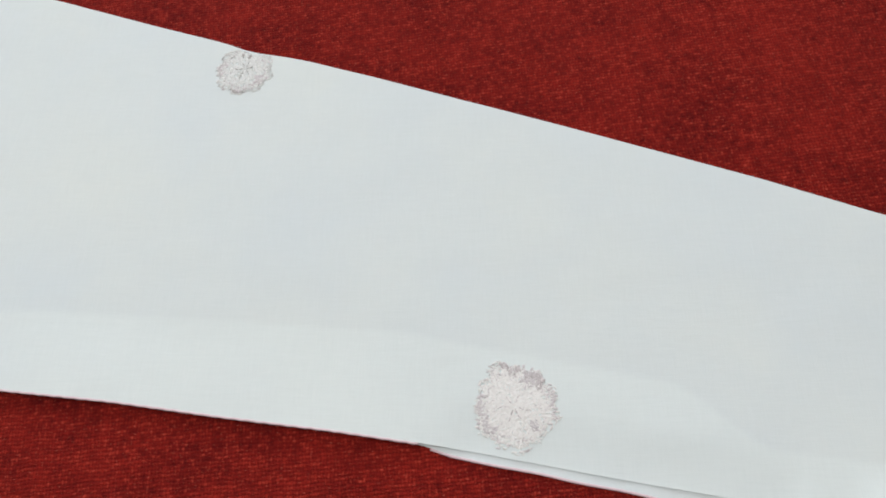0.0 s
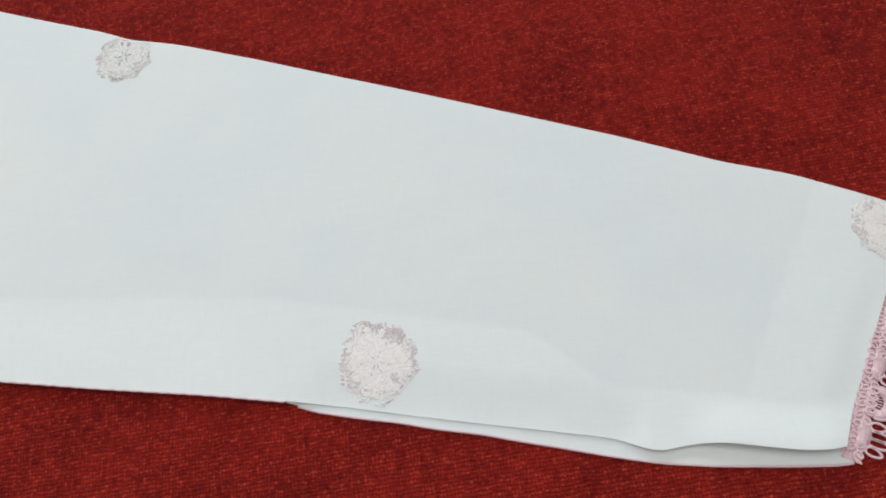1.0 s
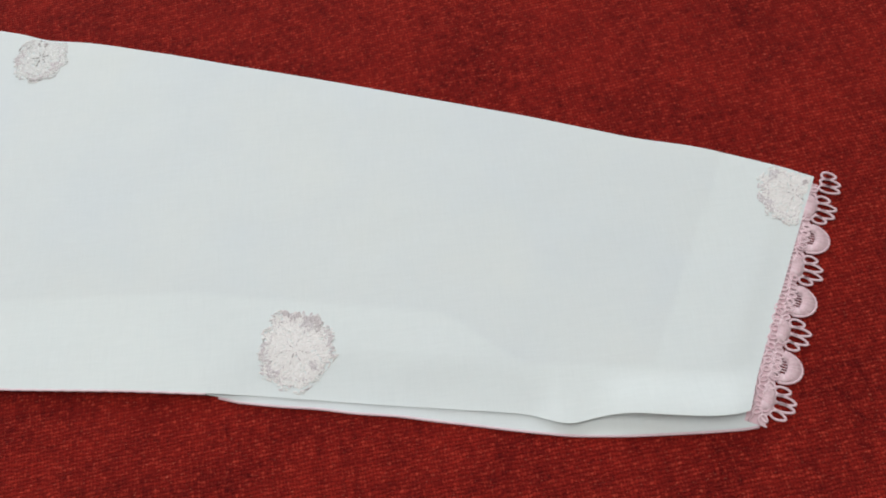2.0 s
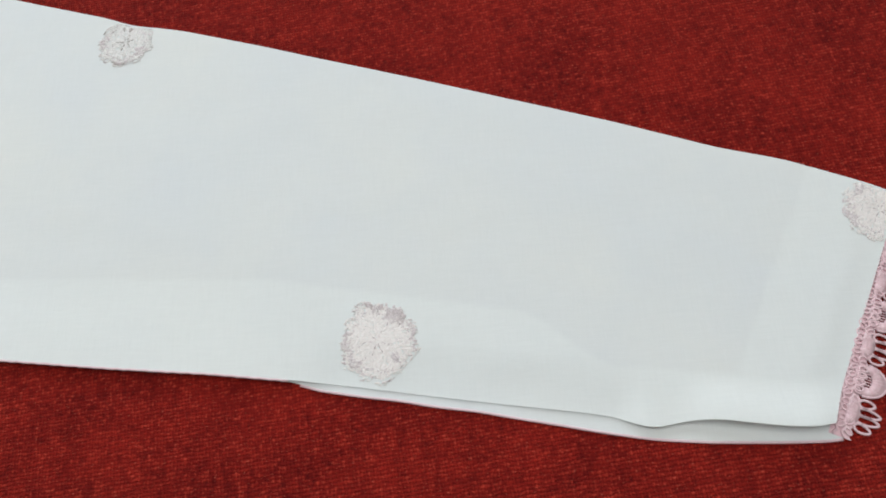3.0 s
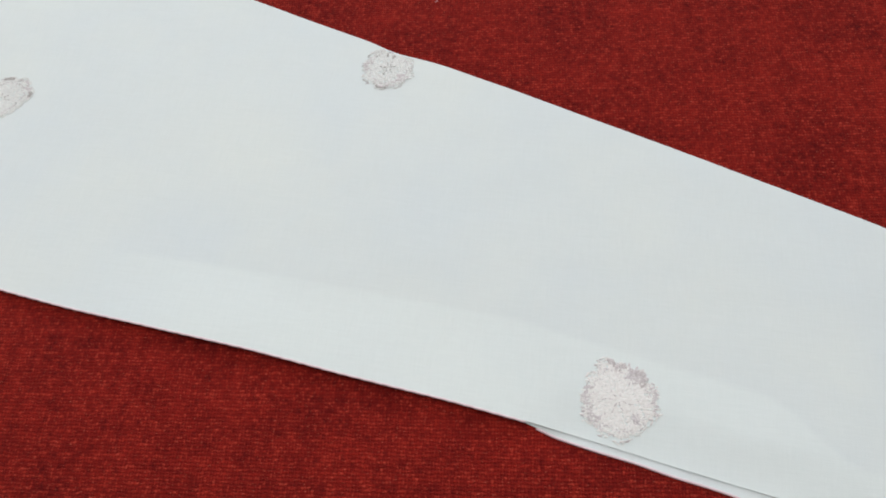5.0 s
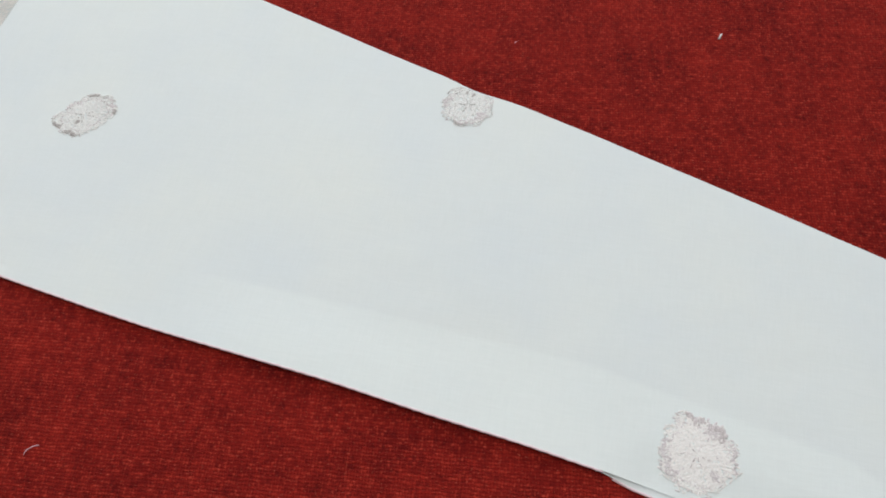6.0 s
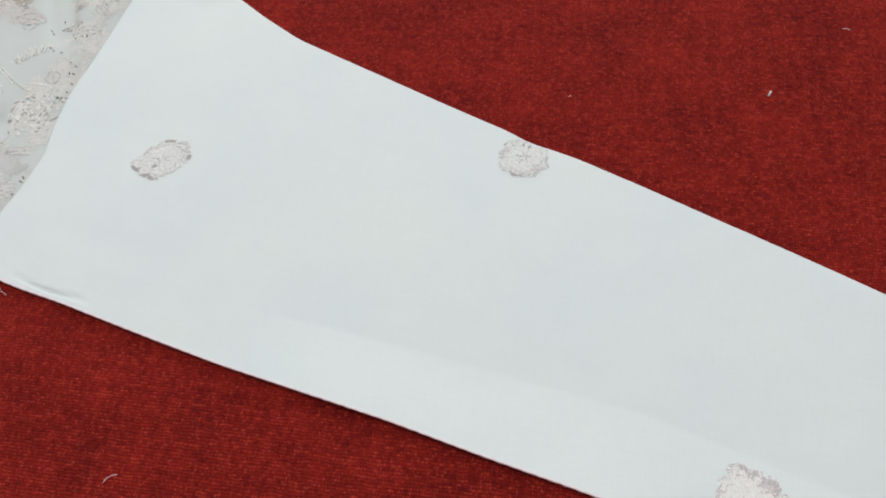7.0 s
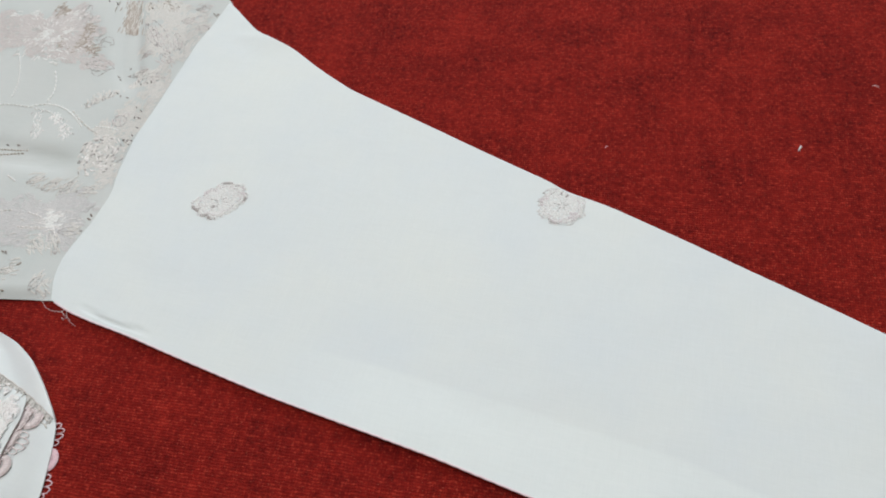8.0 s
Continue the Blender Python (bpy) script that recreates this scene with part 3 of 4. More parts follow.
def leaf(bundle, vein, x, y, length, width, angle, surface, rnd, gap=0.0):
    """A satin-stitched leaf with its mid rib."""
    c, s = math.cos(radians(angle)), math.sin(radians(angle))
    n = max(6, int(length / 0.0005))
    for k in range(n):
        u = (k + 0.5) / n
        w = width * math.sin(math.pi * u ** 0.8) * rnd.uniform(0.55, 1.15)
        bx, by = x + c * length * u, y + s * length * u
        for side in (-1, 1):
            tip = (bx + c * w * 0.5 - s * side * w / 2, by + s * w * 0.5 + c * side * w / 2)
            if rnd.random() > gap:
                bundle.stitch((bx, by), tip, 0.0006, surface, 0.00025)
    for k in range(3):
        u0, u1 = k / 3, (k + 0.85) / 3
        vein.stitch((x + c * length * u0, y + s * length * u0), (x + c * length * u1, y + s * length * u1), 0.0005, surface, 0.0007)


def chain(bundle, points, surface, width=0.0011, spacing=0.0022):
    """A line of chain stitches along a bent path."""
    pts = [Vector(q) for q in points]
    for a, b in zip(pts, pts[1:]):
        n = max(1, int((b - a).length / spacing))
        for k in range(n):
            p0, p1 = a.lerp(b, k / n), a.lerp(b, (k + 0.9) / n)
            bundle.stitch(tuple(p0), tuple(p1), width, surface, 0.0007)


def bend(points, n=8):
    """Points on a Bezier curve."""
    out = []
    for k in range(n + 1):
        q = [Vector(p) for p in points]
        while len(q) > 1:
            q = [a.lerp(b, k / n) for a, b in zip(q, q[1:])]
        out.append(tuple(q[0]))
    return out


def build_embroidery(kurta):
    rnd = random.Random(5)
    S = on_bodice
    pale, ash, cream, beige, grey, brown, white, seeds = Bundle(), Bundle(), Bundle(), Bundle(), Bundle(), Bundle(), Bundle(), Bundle()

    def cluster(bundle, x, y, n, spread, size, tilt=0.0, fan=3.14, width=0.0008, rise=0.0003):
        for k in range(n):
            a = tilt + rnd.uniform(-fan, fan)
            px, py = x + rnd.gauss(0, spread), y + rnd.gauss(0, spread)
            l = size * rnd.uniform(0.5, 1.2)
            bundle.stitch((px, py), (px + l * math.cos(a), py + l * math.sin(a)), width, S, rise)

    def satin(bundle, x, y, rx, ry, way, dense=1.0):
        """A flat patch of satin stitches lying side by side, thinner towards an uneven rim."""
        n = int(dense * rx * ry * 3.2e6)
        for k in range(n):
            a, r = rnd.uniform(0, 2 * math.pi), math.sqrt(rnd.random())
            r *= 0.82 + 0.22 * math.sin(a * 5 + x * 900)
            px, py = x + rx * r * math.cos(a), y + ry * r * math.sin(a)
            b, l = way + 0.5 * math.sin(px * 260 + py * 190) + rnd.gauss(0, 0.12), rnd.uniform(0.0018, 0.0042)
            bundle.stitch((px, py), (px + l * math.cos(b), py + l * math.sin(b)), rnd.uniform(0.0005, 0.0010), S, rnd.uniform(0.00003, 0.00012))

    def outline(bundle, a, b, width, wide=0.0005):
        """The stitched outline of a slender leaf from a to b with its mid rib."""
        way = Vector(b) - Vector(a)
        side = Vector((-way.y, way.x)).normalized()
        for bulge in (-1, 0, 1):
            pts = [tuple(Vector(a) + way * u + side * bulge * width * math.sin(math.pi * u)) for u in np.linspace(0, 1, 7)]
            for p, q in zip(pts, pts[1:]):
                if rnd.random() < 0.85:
                    bundle.stitch(p, q, wide, S, 0.0003)

    def dashes(bundle, spots, lean, length=0.0030, width=0.0008):
        for x, y in spots:
            a = radians(lean + rnd.uniform(-30, 30))
            bundle.stitch((x, y), (x + length * math.cos(a), y + length * math.sin(a)), width, S, 0.0003)

    # the large open blossom: overlapping blush petals with cream veins
    for x, y, rx, ry in ((-0.5130, 0.2473, 0.0258, 0.0230), (-0.4868, 0.2483, 0.0258, 0.0230), (-0.4740, 0.2618, 0.0193, 0.0184), (-0.4537, 0.2521, 0.0129, 0.0166), (-0.4602, 0.2366, 0.0215, 0.0120), (-0.4331, 0.2299, 0.0146, 0.0074),):
        satin(pale, x, y, rx, ry, math.atan2(y - 0.2490, x + 0.4780))
    for k in range(150):
        a, r = rnd.uniform(0, 2 * math.pi), rnd.uniform(0.004, 0.030)
        x, y = -0.478 + 1.25 * r * math.cos(a), 0.249 + 0.8 * r * math.sin(a)
        cluster(cream if k % 3 else white, x, y, 2, 0.0010, 0.0040, a, 0.3, 0.0005)
    for x, y, n in ((-0.4694, 0.2509, 22), (-0.4846, 0.2486, 26), (-0.4861, 0.2450, 14), (-0.5061, 0.2661, 14), (-0.5221, 0.2639, 10), (-0.4707, 0.2311, 10), (-0.4624, 0.2242, 12), (-0.4737, 0.2689, 8), (-0.4730, 0.2418, 12),):
        cluster(white, x, y, n, 0.0022, 0.0050, 0.3, 0.5, 0.0009)
    for x, y, n in ((-0.4838, 0.2711, 30), (-0.4898, 0.2750, 14), (-0.4870, 0.2670, 8), (-0.4529, 0.2562, 24), (-0.4524, 0.2523, 16), (-0.4498, 0.2437, 26), (-0.4421, 0.2393, 20), (-0.4389, 0.2371, 10), (-0.4664, 0.2389, 10), (-0.4557, 0.2389, 10),):
        cluster(brown, x, y, n, 0.0022, 0.0045, 0.9, 0.8)
    for a, b in (((-0.4664, 0.2688), (-0.4636, 0.2799)), ((-0.4625, 0.2664), (-0.4545, 0.2658)), ((-0.4381, 0.2270), (-0.4159, 0.2273)), ((-0.4301, 0.2214), (-0.4188, 0.2248)), ((-0.4416, 0.2438), (-0.4400, 0.2541)), ((-0.4386, 0.2487), (-0.4285, 0.2486)),):
        outline(grey, a, b, 0.0050)
    # brown bud hanging in the fold
    for k in range(520):
        u = rnd.random()
        px, py = -0.4375 + 0.0135 * u + rnd.gauss(0, 0.0034), 0.294 - 0.029 * u
        (brown if rnd.random() < 0.62 else beige).stitch((px, py), (px + 0.0018, py - 0.006), 0.0008, S, 0.00012)
    # chain-stitched stems
    chain(white, bend([(-0.4929, 0.2276), (-0.4744, 0.2090), (-0.4729, 0.1902)]), S, 0.0011)
    chain(white, bend([(-0.4560, 0.2172), (-0.4448, 0.2035), (-0.4468, 0.1916)]), S, 0.0011)
    chain(white, bend([(-0.4561, 0.1855), (-0.4466, 0.1946), (-0.4320, 0.1892), (-0.4250, 0.1884), (-0.4084, 0.1756)]), S, 0.0013)
    chain(white, bend([(-0.4520, 0.1847), (-0.4413, 0.1866), (-0.4303, 0.1798)]), S, 0.0011)
    chain(white, bend([(-0.4998, 0.1765), (-0.4785, 0.1852), (-0.4561, 0.1855)]), S, 0.0011)
    chain(white, bend([(-0.3999, 0.1775), (-0.3914, 0.1786), (-0.3822, 0.1770)]), S, 0.0013)
    chain(beige, bend([(-0.4230, 0.1873), (-0.4091, 0.1768), (-0.3937, 0.1722)]), S, 0.0014)
    # knotted sprays below the stems
    for a, b in (((-0.4478, 0.1825), (-0.4352, 0.1624)), ((-0.4345, 0.1829), (-0.4249, 0.1769)), ((-0.4228, 0.1763), (-0.4146, 0.1675)),):
        for k in range(16):
            p = Vector(a).lerp(Vector(b), k / 16)
            cluster(white if k % 2 else cream, p.x, p.y, 3, 0.0016, 0.0030, radians(-60), 1.0, 0.0007)
            if k % 3 == 0:
                cluster(grey, p.x, p.y, 1, 0.0018, 0.0026, radians(-60), 0.8, 0.0005)
    # beige netted ground beside the seam, with its leaves and pods
    for x, y, rx, ry in ((-0.4054, 0.2821, 0.0198, 0.0147), (-0.3976, 0.2560, 0.0146, 0.0193), (-0.3818, 0.2740, 0.0172, 0.0138), (-0.3798, 0.2505, 0.0129, 0.0184), (-0.3825, 0.2203, 0.0198, 0.0120), (-0.3723, 0.2071, 0.0129, 0.0110), (-0.3806, 0.1922, 0.0146, 0.0101), (-0.3755, 0.1782, 0.0146, 0.0120), (-0.3934, 0.1750, 0.0095, 0.0083), (-0.3843, 0.1573, 0.0155, 0.0156), (-0.3730, 0.1451, 0.0077, 0.0120),):
        satin(beige, x, y, rx, ry, 1.1, 0.8)
    for a, b, width in (((-0.4109, 0.2738), (-0.3828, 0.2447), 0.0045), ((-0.4145, 0.2704), (-0.3930, 0.2490), 0.0035), ((-0.4038, 0.2230), (-0.3890, 0.2290), 0.0022), ((-0.3824, 0.2865), (-0.3770, 0.2919), 0.0025), ((-0.3877, 0.2742), (-0.3792, 0.2766), 0.0030), ((-0.3934, 0.2186), (-0.3752, 0.2256), 0.0040), ((-0.3820, 0.1803), (-0.3896, 0.1883), 0.0045), ((-0.3756, 0.2704), (-0.3667, 0.2761), 0.0020), ((-0.3864, 0.2632), (-0.3766, 0.2494), 0.0030), ((-0.3880, 0.2439), (-0.3776, 0.2365), 0.0030), ((-0.4007, 0.2392), (-0.3962, 0.2421), 0.0020),):
        outline(grey, a, b, width)
        cluster(pale, (a[0] + b[0]) / 2, (a[1] + b[1]) / 2, 18, 0.0030, 0.0040, math.atan2(b[1] - a[1], b[0] - a[0]), 0.3)
    for a, b in (((-0.3707, 0.2881), (-0.3575, 0.2843)), ((-0.3776, 0.1719), (-0.3653, 0.1710)), ((-0.3775, 0.1904), (-0.3619, 0.1843)),):
        outline(seeds, a, b, 0.0016, 0.0007)
    # feathered row
    for k in range(15):
        p = Vector((-0.4145, 0.1902)).lerp(Vector((-0.4012, 0.2023)), k / 14)
        dashes(grey if k % 4 else seeds, [tuple(p)], 120, 0.0062, 0.0006)
        cluster(beige, p.x, p.y + 0.003, 6, 0.0020, 0.0040, 2.0, 0.4)
    # dark seed stitches
    dashes(seeds, ((-0.4020, 0.2066), (-0.3978, 0.2053), (-0.3923, 0.2038), (-0.4106, 0.2219), (-0.4083, 0.2202), (-0.3959, 0.2192), (-0.3893, 0.2172), (-0.3852, 0.2184), (-0.3822, 0.2199), (-0.4060, 0.2315), (-0.4122, 0.2696), (-0.4057, 0.2643), (-0.4012, 0.2593),), -40)
    dashes(seeds, ((-0.3950, 0.2520), (-0.3828, 0.2463), (-0.3638, 0.2169), (-0.3694, 0.2071), (-0.3817, 0.1978), (-0.3782, 0.1960), (-0.3789, 0.1906), (-0.3750, 0.1838), (-0.3694, 0.1811), (-0.3745, 0.1779), (-0.3675, 0.1769), (-0.3680, 0.2754), (-0.3831, 0.1527), (-0.3890, 0.1577),), -55, 0.0026)
    dashes(seeds, ((-0.3651, 0.1228), (-0.3646, 0.1253), (-0.3691, 0.1157), (-0.3688, 0.1189), (-0.4222, 0.2892), (-0.4180, 0.2850), (-0.4015, 0.2920), (-0.3975, 0.2879), (-0.4061, 0.2902), (-0.4529, 0.2868), (-0.4477, 0.2869), (-0.4468, 0.1562), (-0.4551, 0.1556), (-0.4058, 0.0847), (-0.4035, 0.0852),), -30, 0.0032, 0.0010)
    for x, y in ((-0.4192, 0.2872), (-0.3998, 0.2887), (-0.4101, 0.2909),):
        cluster(brown, x, y, 12, 0.0022, 0.0040, -0.6, 0.6, 0.0006)
        cluster(beige, x, y, 30, 0.0030, 0.0045, -0.6, 0.6)
    # small knotted flower
    for k in range(120):
        a, r = rnd.uniform(0, 2 * math.pi), 0.013 * math.sqrt(rnd.random())
        cluster(cream if k % 3 else grey, -0.3843 + r * math.cos(a), 0.1573 + 1.2 * r * math.sin(a), 1, 0.0005, 0.0035, a + 1.5, 0.5, 0.0009, 0.0005)
    # the lower blossom with its white heart
    for x, y, rx, ry in ((-0.4117, 0.1087, 0.0237, 0.0129), (-0.3901, 0.1091, 0.0224, 0.0138), (-0.3822, 0.1210, 0.0155, 0.0120), (-0.3755, 0.1027, 0.0112, 0.0101), (-0.4074, 0.0970, 0.0172, 0.0120),):
        satin(ash, x, y, rx, ry, math.atan2(y - 0.1077, x + 0.3892), 0.7)
    cluster(white, -0.3892, 0.1077, 60, 0.0026, 0.0050, 0.5, 0.8, 0.0010)
    cluster(cream, -0.3920, 0.1060, 70, 0.0080, 0.0060, 0.3, 0.4, 0.0006)
    for a, b in (((-0.4233, 0.1080), (-0.4150, 0.1101)), ((-0.4051, 0.1108), (-0.3943, 0.1094)), ((-0.4059, 0.1004), (-0.3893, 0.1038)), ((-0.4340, 0.1318), (-0.4256, 0.1287)), ((-0.3854, 0.1061), (-0.3785, 0.0991)),):
        chain(cream, [a, b], S, 0.0010)
    for a, b in (((-0.4186, 0.1288), (-0.4102, 0.1364)), ((-0.4065, 0.1265), (-0.3992, 0.1334)), ((-0.3943, 0.1276), (-0.3897, 0.1360)), ((-0.3847, 0.1299), (-0.3740, 0.1337)), ((-0.3750, 0.0656), (-0.3726, 0.0763)), ((-0.3713, 0.0678), (-0.3650, 0.0650)), ((-0.3845, 0.1047), (-0.3738, 0.0895)), ((-0.3987, 0.0736), (-0.3923, 0.0764)), ((-0.3919, 0.0944), (-0.3862, 0.0899)), ((-0.3800, 0.1026), (-0.3669, 0.1072)),):
        outline(grey, a, b, 0.0026)
        cluster(beige, (a[0] + b[0]) / 2, (a[1] + b[1]) / 2, 30, 0.0026, 0.0050, math.atan2(b[1] - a[1], b[0] - a[0]), 0.2)
    for a, b in (((-0.4624, 0.1505), (-0.4360, 0.1536)), ((-0.4592, 0.1461), (-0.4379, 0.1514)), ((-0.3912, 0.0781), (-0.3885, 0.0809)), ((-0.3942, 0.0621), (-0.3888, 0.0629)), ((-0.3918, 0.0587), (-0.3851, 0.0599)),):
        chain(brown, [a, b], S, 0.0010)
    base = tagged(cream.done("bodice_embroidery", CREAM, kurta, "cream, blush and taupe flowers embroidered on the bodice"), kind="stuff")
    for bundle, name, mat, label in ((pale, "blush_petal_stitching", BLUSH, "blush satin-stitch petals"), (beige, "beige_ground_stitching", BEIGE, "beige satin ground"), (ash, "ash_petal_stitching", ASH, "pale ash satin petals"),
                                     (grey, "grey_leaf_stitching", TAUPE_GREY, "grey outline leaves"), (brown, "taupe_stitching", TAUPE, "taupe satin stitches"),
                                     (white, "chain_stitching", WHITE_THREAD, "white chain-stitch stems"), (seeds, "seed_stitching", UMBER, "dark seed stitches")):
        tagged(bundle.done(name, mat, base, label), kind="stuff")


# ---- the other cuff, turned over beside the bodice ----
x_edge = curve_of([(-0.16, -0.300), (-0.0267, -0.3077), (-0.0191, -0.3097), (-0.0045, -0.3146), (0.0055, -0.3190), (0.0123, -0.3260), (0.0214, -0.3371), (0.0319, -0.3510), (0.0394, -0.3672), (0.0415, -0.3790)])
x_inner = curve_of([(-0.16, -0.3190), (-0.08, -0.3240), (-0.02, -0.3280), (0.0040, -0.3310), (0.0125, -0.3355), (0.0200, -0.3460)])
y_trim = curve_of([(-0.60, 0.000), (-0.42, 0.0185), (-0.3619, 0.0200), (-0.3509, 0.0188), (-0.3374, 0.0146), (-0.3226, 0.0078), (-0.31, 0.000)])


def other_z(x, y):
    edge = x_edge(min(y, 0.0415)) - x
    return 0.0014 + 0.0085 * step(-0.002, 0.020, edge) + 0.0006 * noise.noise(Vector((x * 40, y * 30, 5)))


def on_panel(x, y):
    if x > x_inner(min(y, 0.02)) - 0.0008 or y > y_trim(x) - 0.001:
        return None
    return other_z(x, y) + 0.0042


def build_other_cuff(kurta):
    def grid(x_right, y0, y1, z, n=60, m=40, left=-0.56):
        rows = []
        for k in range(n + 1):
            y = y0 + (y1 - y0) * k / n
            rows.append([(left + (x_right(y) - left) * (1 - (1 - i / m) ** 2), y, z(left + (x_right(y) - left) * (1 - (1 - i / m) ** 2), y)) for i in range(m + 1)])
        return rows

    sheet("other_sleeve", grid(x_edge, -0.15, 0.0414, other_z), MINT, kurta, None, 0.0006, "pale mint sleeve end folded beside the bodice")
    panel = sheet("turned_panel", grid(lambda y: min(x_inner(min(y, 0.0199)), -0.3), -0.15, 0.018, lambda x, y: other_z(x, y) + 0.0033, 90, 90, -0.46), MINT, kurta, None, 0.0006, "embroidered panel lying on the folded sleeve")
    ys = np.linspace(-0.02, 0.0414, 300)
    ends = np.array([x_edge(y) for y in ys])

    def y_rim(x):
        return 0.0414 if x <= ends[-1] else float(np.interp(-x, -ends, ys))

    rows = []
    for k in range(31):
        v = k / 30
        row = []
        for i in range(71):
            s = 1 - (1 - i / 70) ** 1.5
            x = -0.50 + (-0.3200 + 0.50) * s
            low, high = y_trim(x), max(y_trim(x) + 0.0002, y_rim(x))
            y = low + (high - low) * v
            row.append((x, y, other_z(x, y) + 0.0044 - 0.0038 * step(0.012, 0.0, x_edge(min(y, 0.0414)) - x)))
        rows.append(row)
    sheet("sleeve_flap", rows, MINT, kurta, None, 0.0006, "plain mint flap folded over the turned cuff")
    trim = Bundle()
    xs = np.linspace(-0.42, -0.3215, 60)
    for off, r in ((0.0002, 0.00035), (-0.0022, 0.0003), (-0.0046, 0.0004)):
        trim.cord([(x, y_trim(x) + off + 0.0002 * math.sin(x * 2600), other_z(x, y_trim(x)) + 0.0044 - 0.0034 * step(0.010, 0.0, x_edge(y_trim(x)) - x)) for x in xs], r, 6)
    for k, x in enumerate(np.linspace(-0.42, -0.322, 56)):
        h = other_z(x, y_trim(x)) + 0.0043 - 0.0034 * step(0.010, 0.0, x_edge(y_trim(x)) - x)
        trim.cord([(x, y_trim(x), h), (x + 0.0008 * (-1) ** k, y_trim(x) - 0.0046, h)], 0.00020, 5)
    strip = [[(x, y_trim(x) + off, other_z(x, y_trim(x)) + 0.0041 - 0.0034 * step(0.010, 0.0, x_edge(y_trim(x)) - x)) for x in xs] for off in (0.0002, -0.0046)]
    for k in range(len(xs) - 1):
        if k % 9 != 4:
            trim.add([strip[0][k], strip[0][k + 1], strip[1][k + 1], strip[1][k]], [(0, 1, 2, 3)])
    for k, x in enumerate(np.linspace(-0.415, -0.326, 30)):
        h = other_z(x, y_trim(x)) + 0.0046 - 0.0034 * step(0.010, 0.0, x_edge(y_trim(x)) - x)
        trim.cord([(x + 0.0011 * math.cos(q), y_trim(x) - 0.0022 + 0.0015 * math.sin(q), h) for q in np.linspace(0, 2 * math.pi, 11)[:-1]], 0.00030, 5, True)
    trim.done("flap_trim", BEIGE, kurta, "beige corded net trim along the flap")
    outer = [(x_edge(y) - 0.0056, y) for y in np.linspace(0.0045, -0.1380, 40)]
    lace(kurta, outer, 1, ["fan", "scallop"] * 6, lambda x, y: 0.0001, PINK, 0.0086, "pink scalloped lace on the folded sleeve end", 0.0, 0.0116)
    inner = [(-0.3340 + 0.0140 * k / 39 + 0.0008 * math.sin(k * 0.5), 0.0095 - 0.15 * k / 39) for k in range(40)]
    lace(kurta, inner, 1, ["scallop", "fan"] * 6, lambda x, y: other_z(x, y) + 0.0004, PALE_PINK, 0.0080, "pale pink scalloped lace on the turned panel", 0.0, 0.0116)
    rnd = random.Random(12)
    pale, cream = Bundle(), Bundle()
    for k in range(170):
        leaf(pale if k % 3 else cream, pale, rnd.uniform(-0.376, -0.331), rnd.uniform(-0.040, 0.013), rnd.uniform(0.007, 0.014), 0.005, rnd.uniform(0, 360), on_panel, rnd, 0.3)
    cream.done("panel_stitching", WHITE_THREAD, panel, "white satin stitches")
    pale.done("panel_petals", CREAM, panel, "cream satin petals")


def loose_threads(kurta):
    for pts in ([(-0.3655, 0.0632, 0.004), (-0.3625, 0.0610, 0.003), (-0.3604, 0.0593, 0.002), (-0.3560, 0.0587, 0.0016), (-0.3500, 0.0592, 0.0018), (-0.3490, 0.0602, 0.003)],
                [(-0.3500, 0.0595, 0.003), (-0.3480, 0.0578, 0.0018), (-0.3455, 0.0572, 0.0012), (-0.3430, 0.0550, 0.0010), (-0.3393, 0.0538, 0.0008)],
                [(-0.3470, 0.0600, 0.0030), (-0.3460, 0.0570, 0.0016), (-0.3475, 0.0555, 0.0014), (-0.3490, 0.0565, 0.0014)]):
        b = Bundle()
        b.cord(pts, 0.00012, 5)
        b.done("loose_thread", PALE_PINK, kurta, "frayed pale thread end at the seam")


kurta = new("kurta")
kurta.location = (0, 0, 0)
tagged(kurta, "pale mint embroidered kurta, lace-cuffed sleeve spread on the red cover", "kurta")
build_sleeve(kurta)
build_bodice(kurta)
flower(kurta, -0.1085, 0.1757, 0.0128, 0.0124, 0, on_sleeve, 21, ((-95, 0.86, 0.45, 0.05), (-40, 0.72, 0.25, 0.14), (175, 0.88, 0.3, 0.06)), ((-103, 0.90, 0.20, 0.02), (78, 0.50, 0.06, 0.05), (102, 0.58, 0.06, 0.05)), 9, True)
flower(kurta, 0.0026, 0.0323, 0.0143, 0.0149, 0, on_sleeve, 22, ((57, 0.78, 0.24, 0.18), (180, 0.88, 0.34, 0.07), (8, 0.90, 0.26, 0.08), (218, 0.80, 0.22, 0.10), (-45, 0.62, 0.12, 0.08)),
       ((98, 0.93, 0.15, 0.06), (84, 0.90, 0.10, 0.05), (58, 0.88, 0.22, 0.07), (42, 0.88, 0.14, 0.08)))
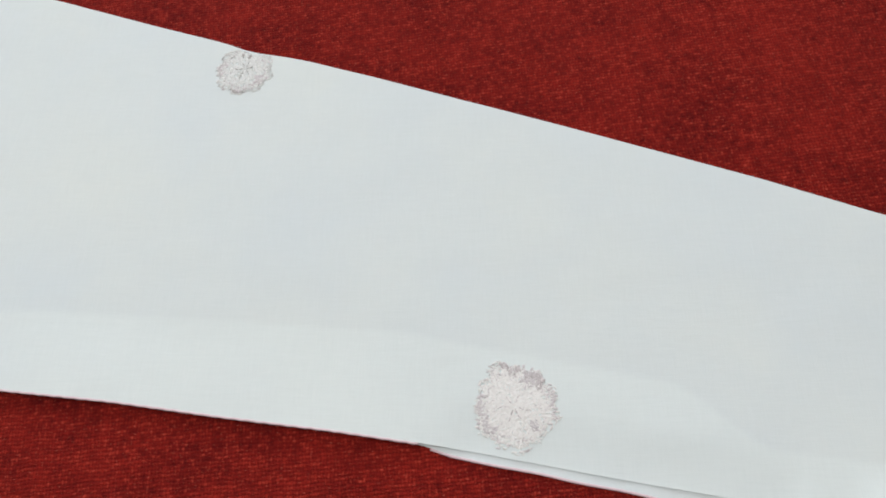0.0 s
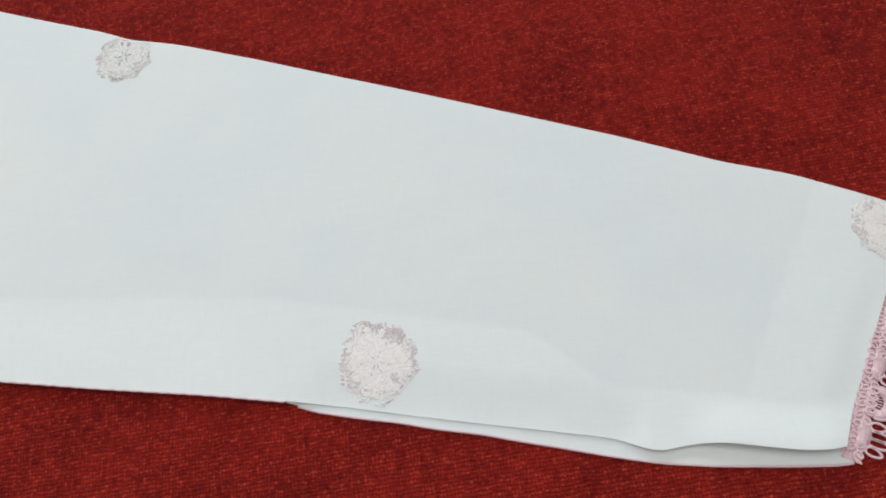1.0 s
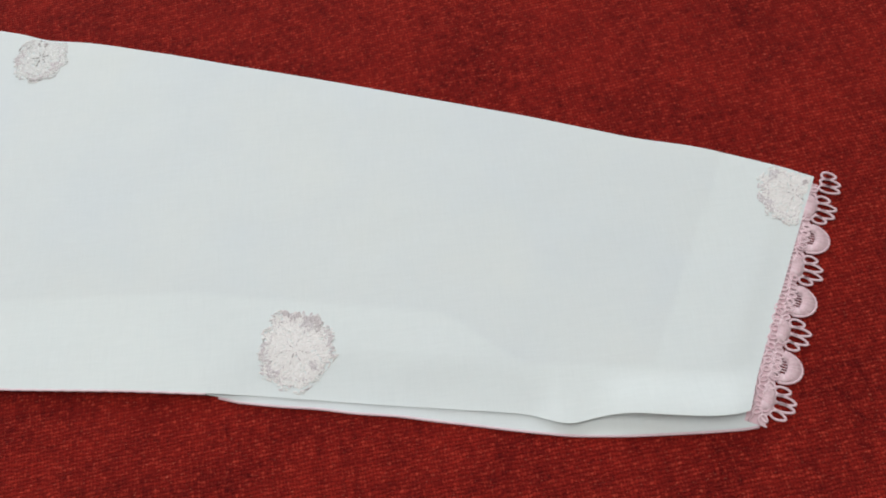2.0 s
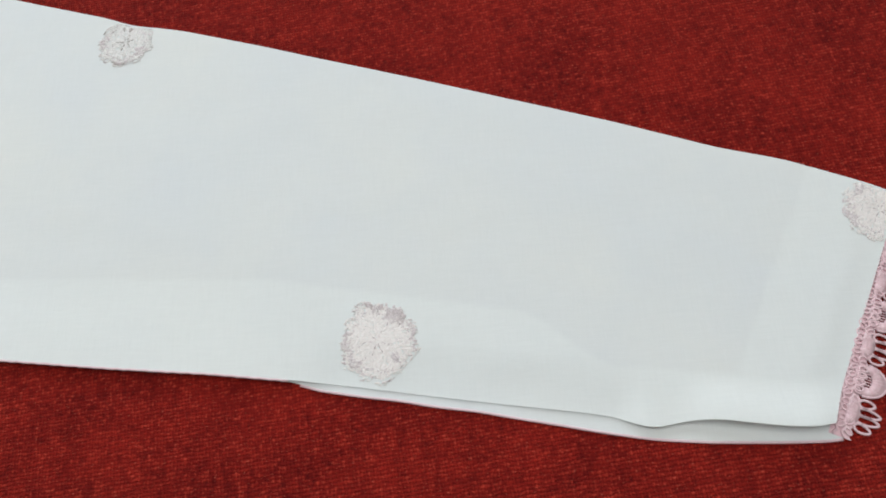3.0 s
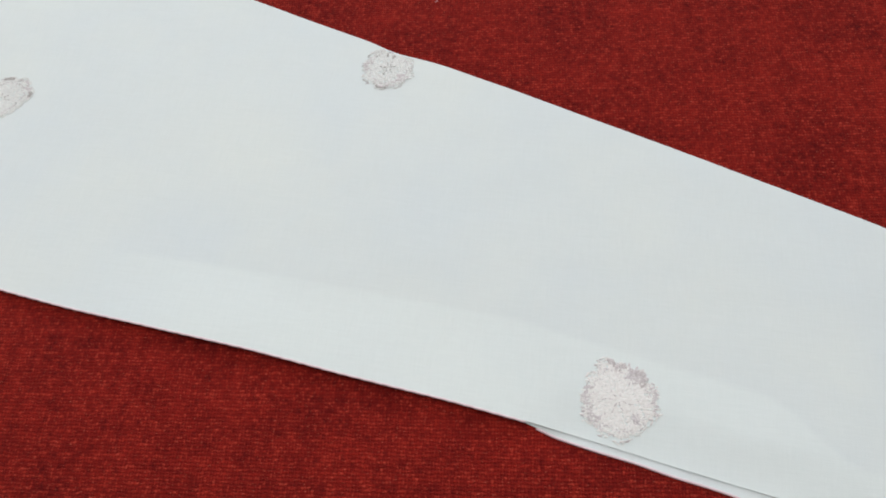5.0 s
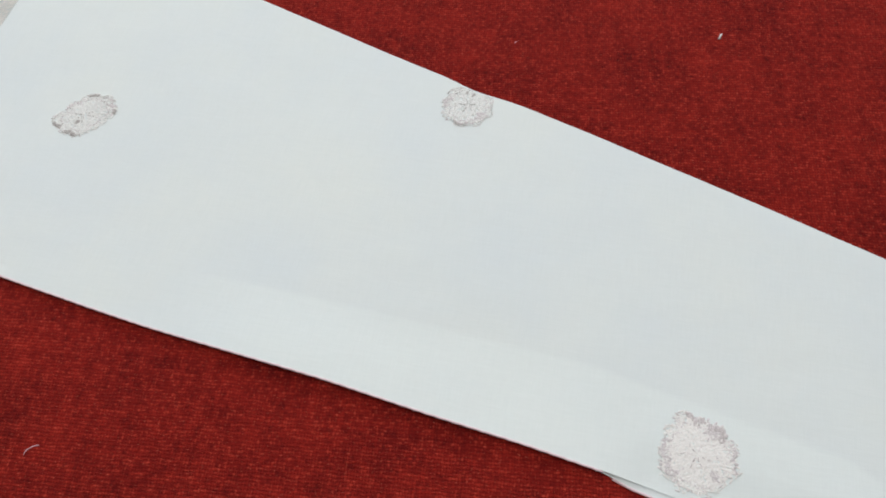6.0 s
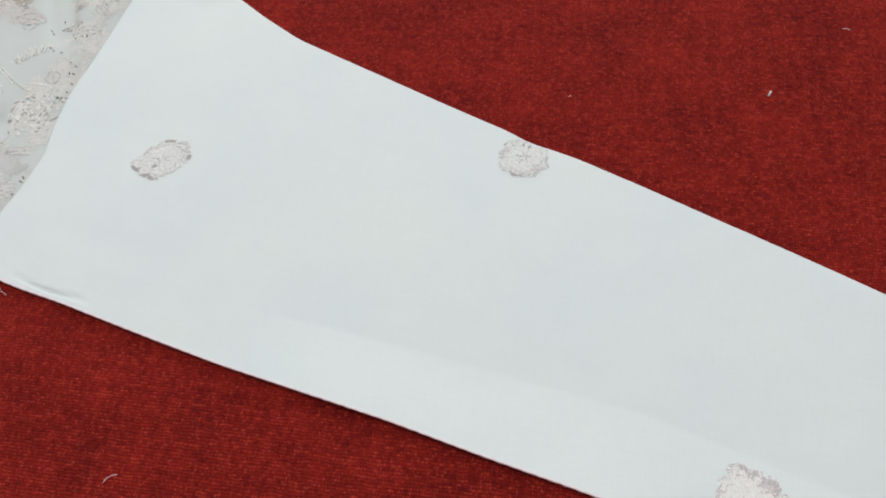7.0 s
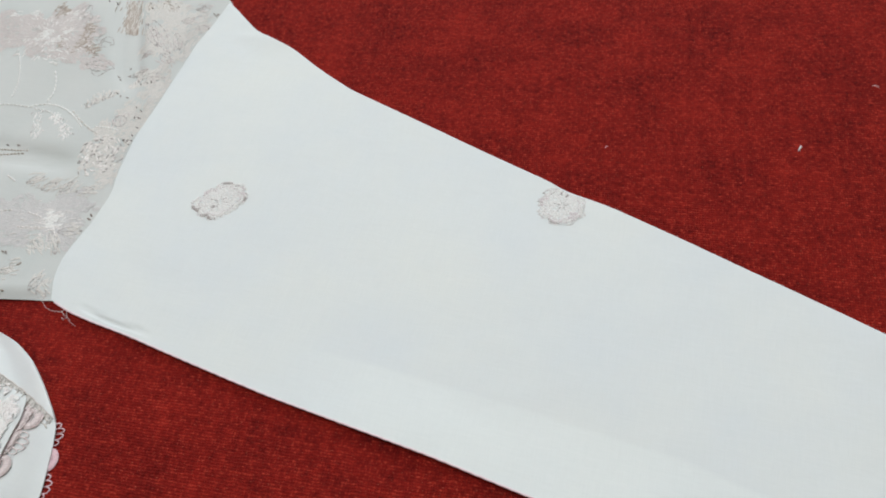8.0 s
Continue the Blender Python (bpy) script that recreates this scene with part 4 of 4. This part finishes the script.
flower(kurta, 0.1893, 0.0690, 0.0135, 0.0135, 0, on_sleeve, 23, ((190, 0.85, 0.4, 0.08), (120, 0.8, 0.2, 0.08)), ((40, 0.45, 0.08, 0.05), (285, 0.85, 0.10, 0.06)))
flower(kurta, -0.2950, 0.1418, 0.0157, 0.0120, 36, on_sleeve, 24, ((30, 0.90, 0.3, 0.05), (140, 0.88, 0.3, 0.05)), ((262, 0.90, 0.28, 0.045), (100, 0.92, 0.16, 0.03), (12, 0.92, 0.14, 0.03), (215, 0.95, 0.16, 0.04), (250, 0.35, 0.15, 0.05)), 8, True,
       "small oval white and grey embroidered flower")
lace_top, lace_low = CUFF_TOP - CUFF_OUT * 0.0035 - CUFF_WAY * 0.0055, CUFF_TOP + CUFF_OUT * 0.0014 + CUFF_WAY * 0.0950
lace(kurta, [tuple((lace_top.lerp(lace_low, k / 12)).xy) for k in range(13)], 1, ["loops", "fan", "scallop", "fan", "scallop", "fan", "scallop", "fan"], lambda x, y: 0.0006, PINK, 0.0130,
     "pink scalloped guipure lace along the sleeve cuff", 0.0085, 0.01219)
build_embroidery(kurta)
build_other_cuff(kurta)
loose_threads(kurta)


def lint(points, radius, mat, label):
    b = Bundle()
    b.cord(points, radius, 6)
    ob = b.done("lint_fibre", mat, None)
    tagged(ob, label, "lint", "lint on the bed cover")


lint([(0.0060, 0.2362, 0.0004), (0.0064, 0.2376, 0.0008), (0.0070, 0.2392, 0.0006)], 0.00048, WHITE_THREAD, "short white lint fibre lying on the red cover")
lint([(0.0425, 0.2893, 0.0004), (0.0443, 0.2896, 0.0008), (0.0460, 0.2890, 0.0004)], 0.00014, WHITE_THREAD, "tiny white lint fibre lying on the red cover")
lint([(-0.0930, 0.2200, 0.0004), (-0.0922, 0.2205, 0.0008), (-0.0918, 0.2212, 0.0004)], 0.00014, PINK, "tiny pink lint fibre lying on the red cover")
lint(bend([(-0.2495, -0.0155, 0.0004), (-0.2490, -0.0125, 0.0014), (-0.2450, -0.0110, 0.0006)]), 0.00016, PINK, "thin curved pink thread lying on the red cover")
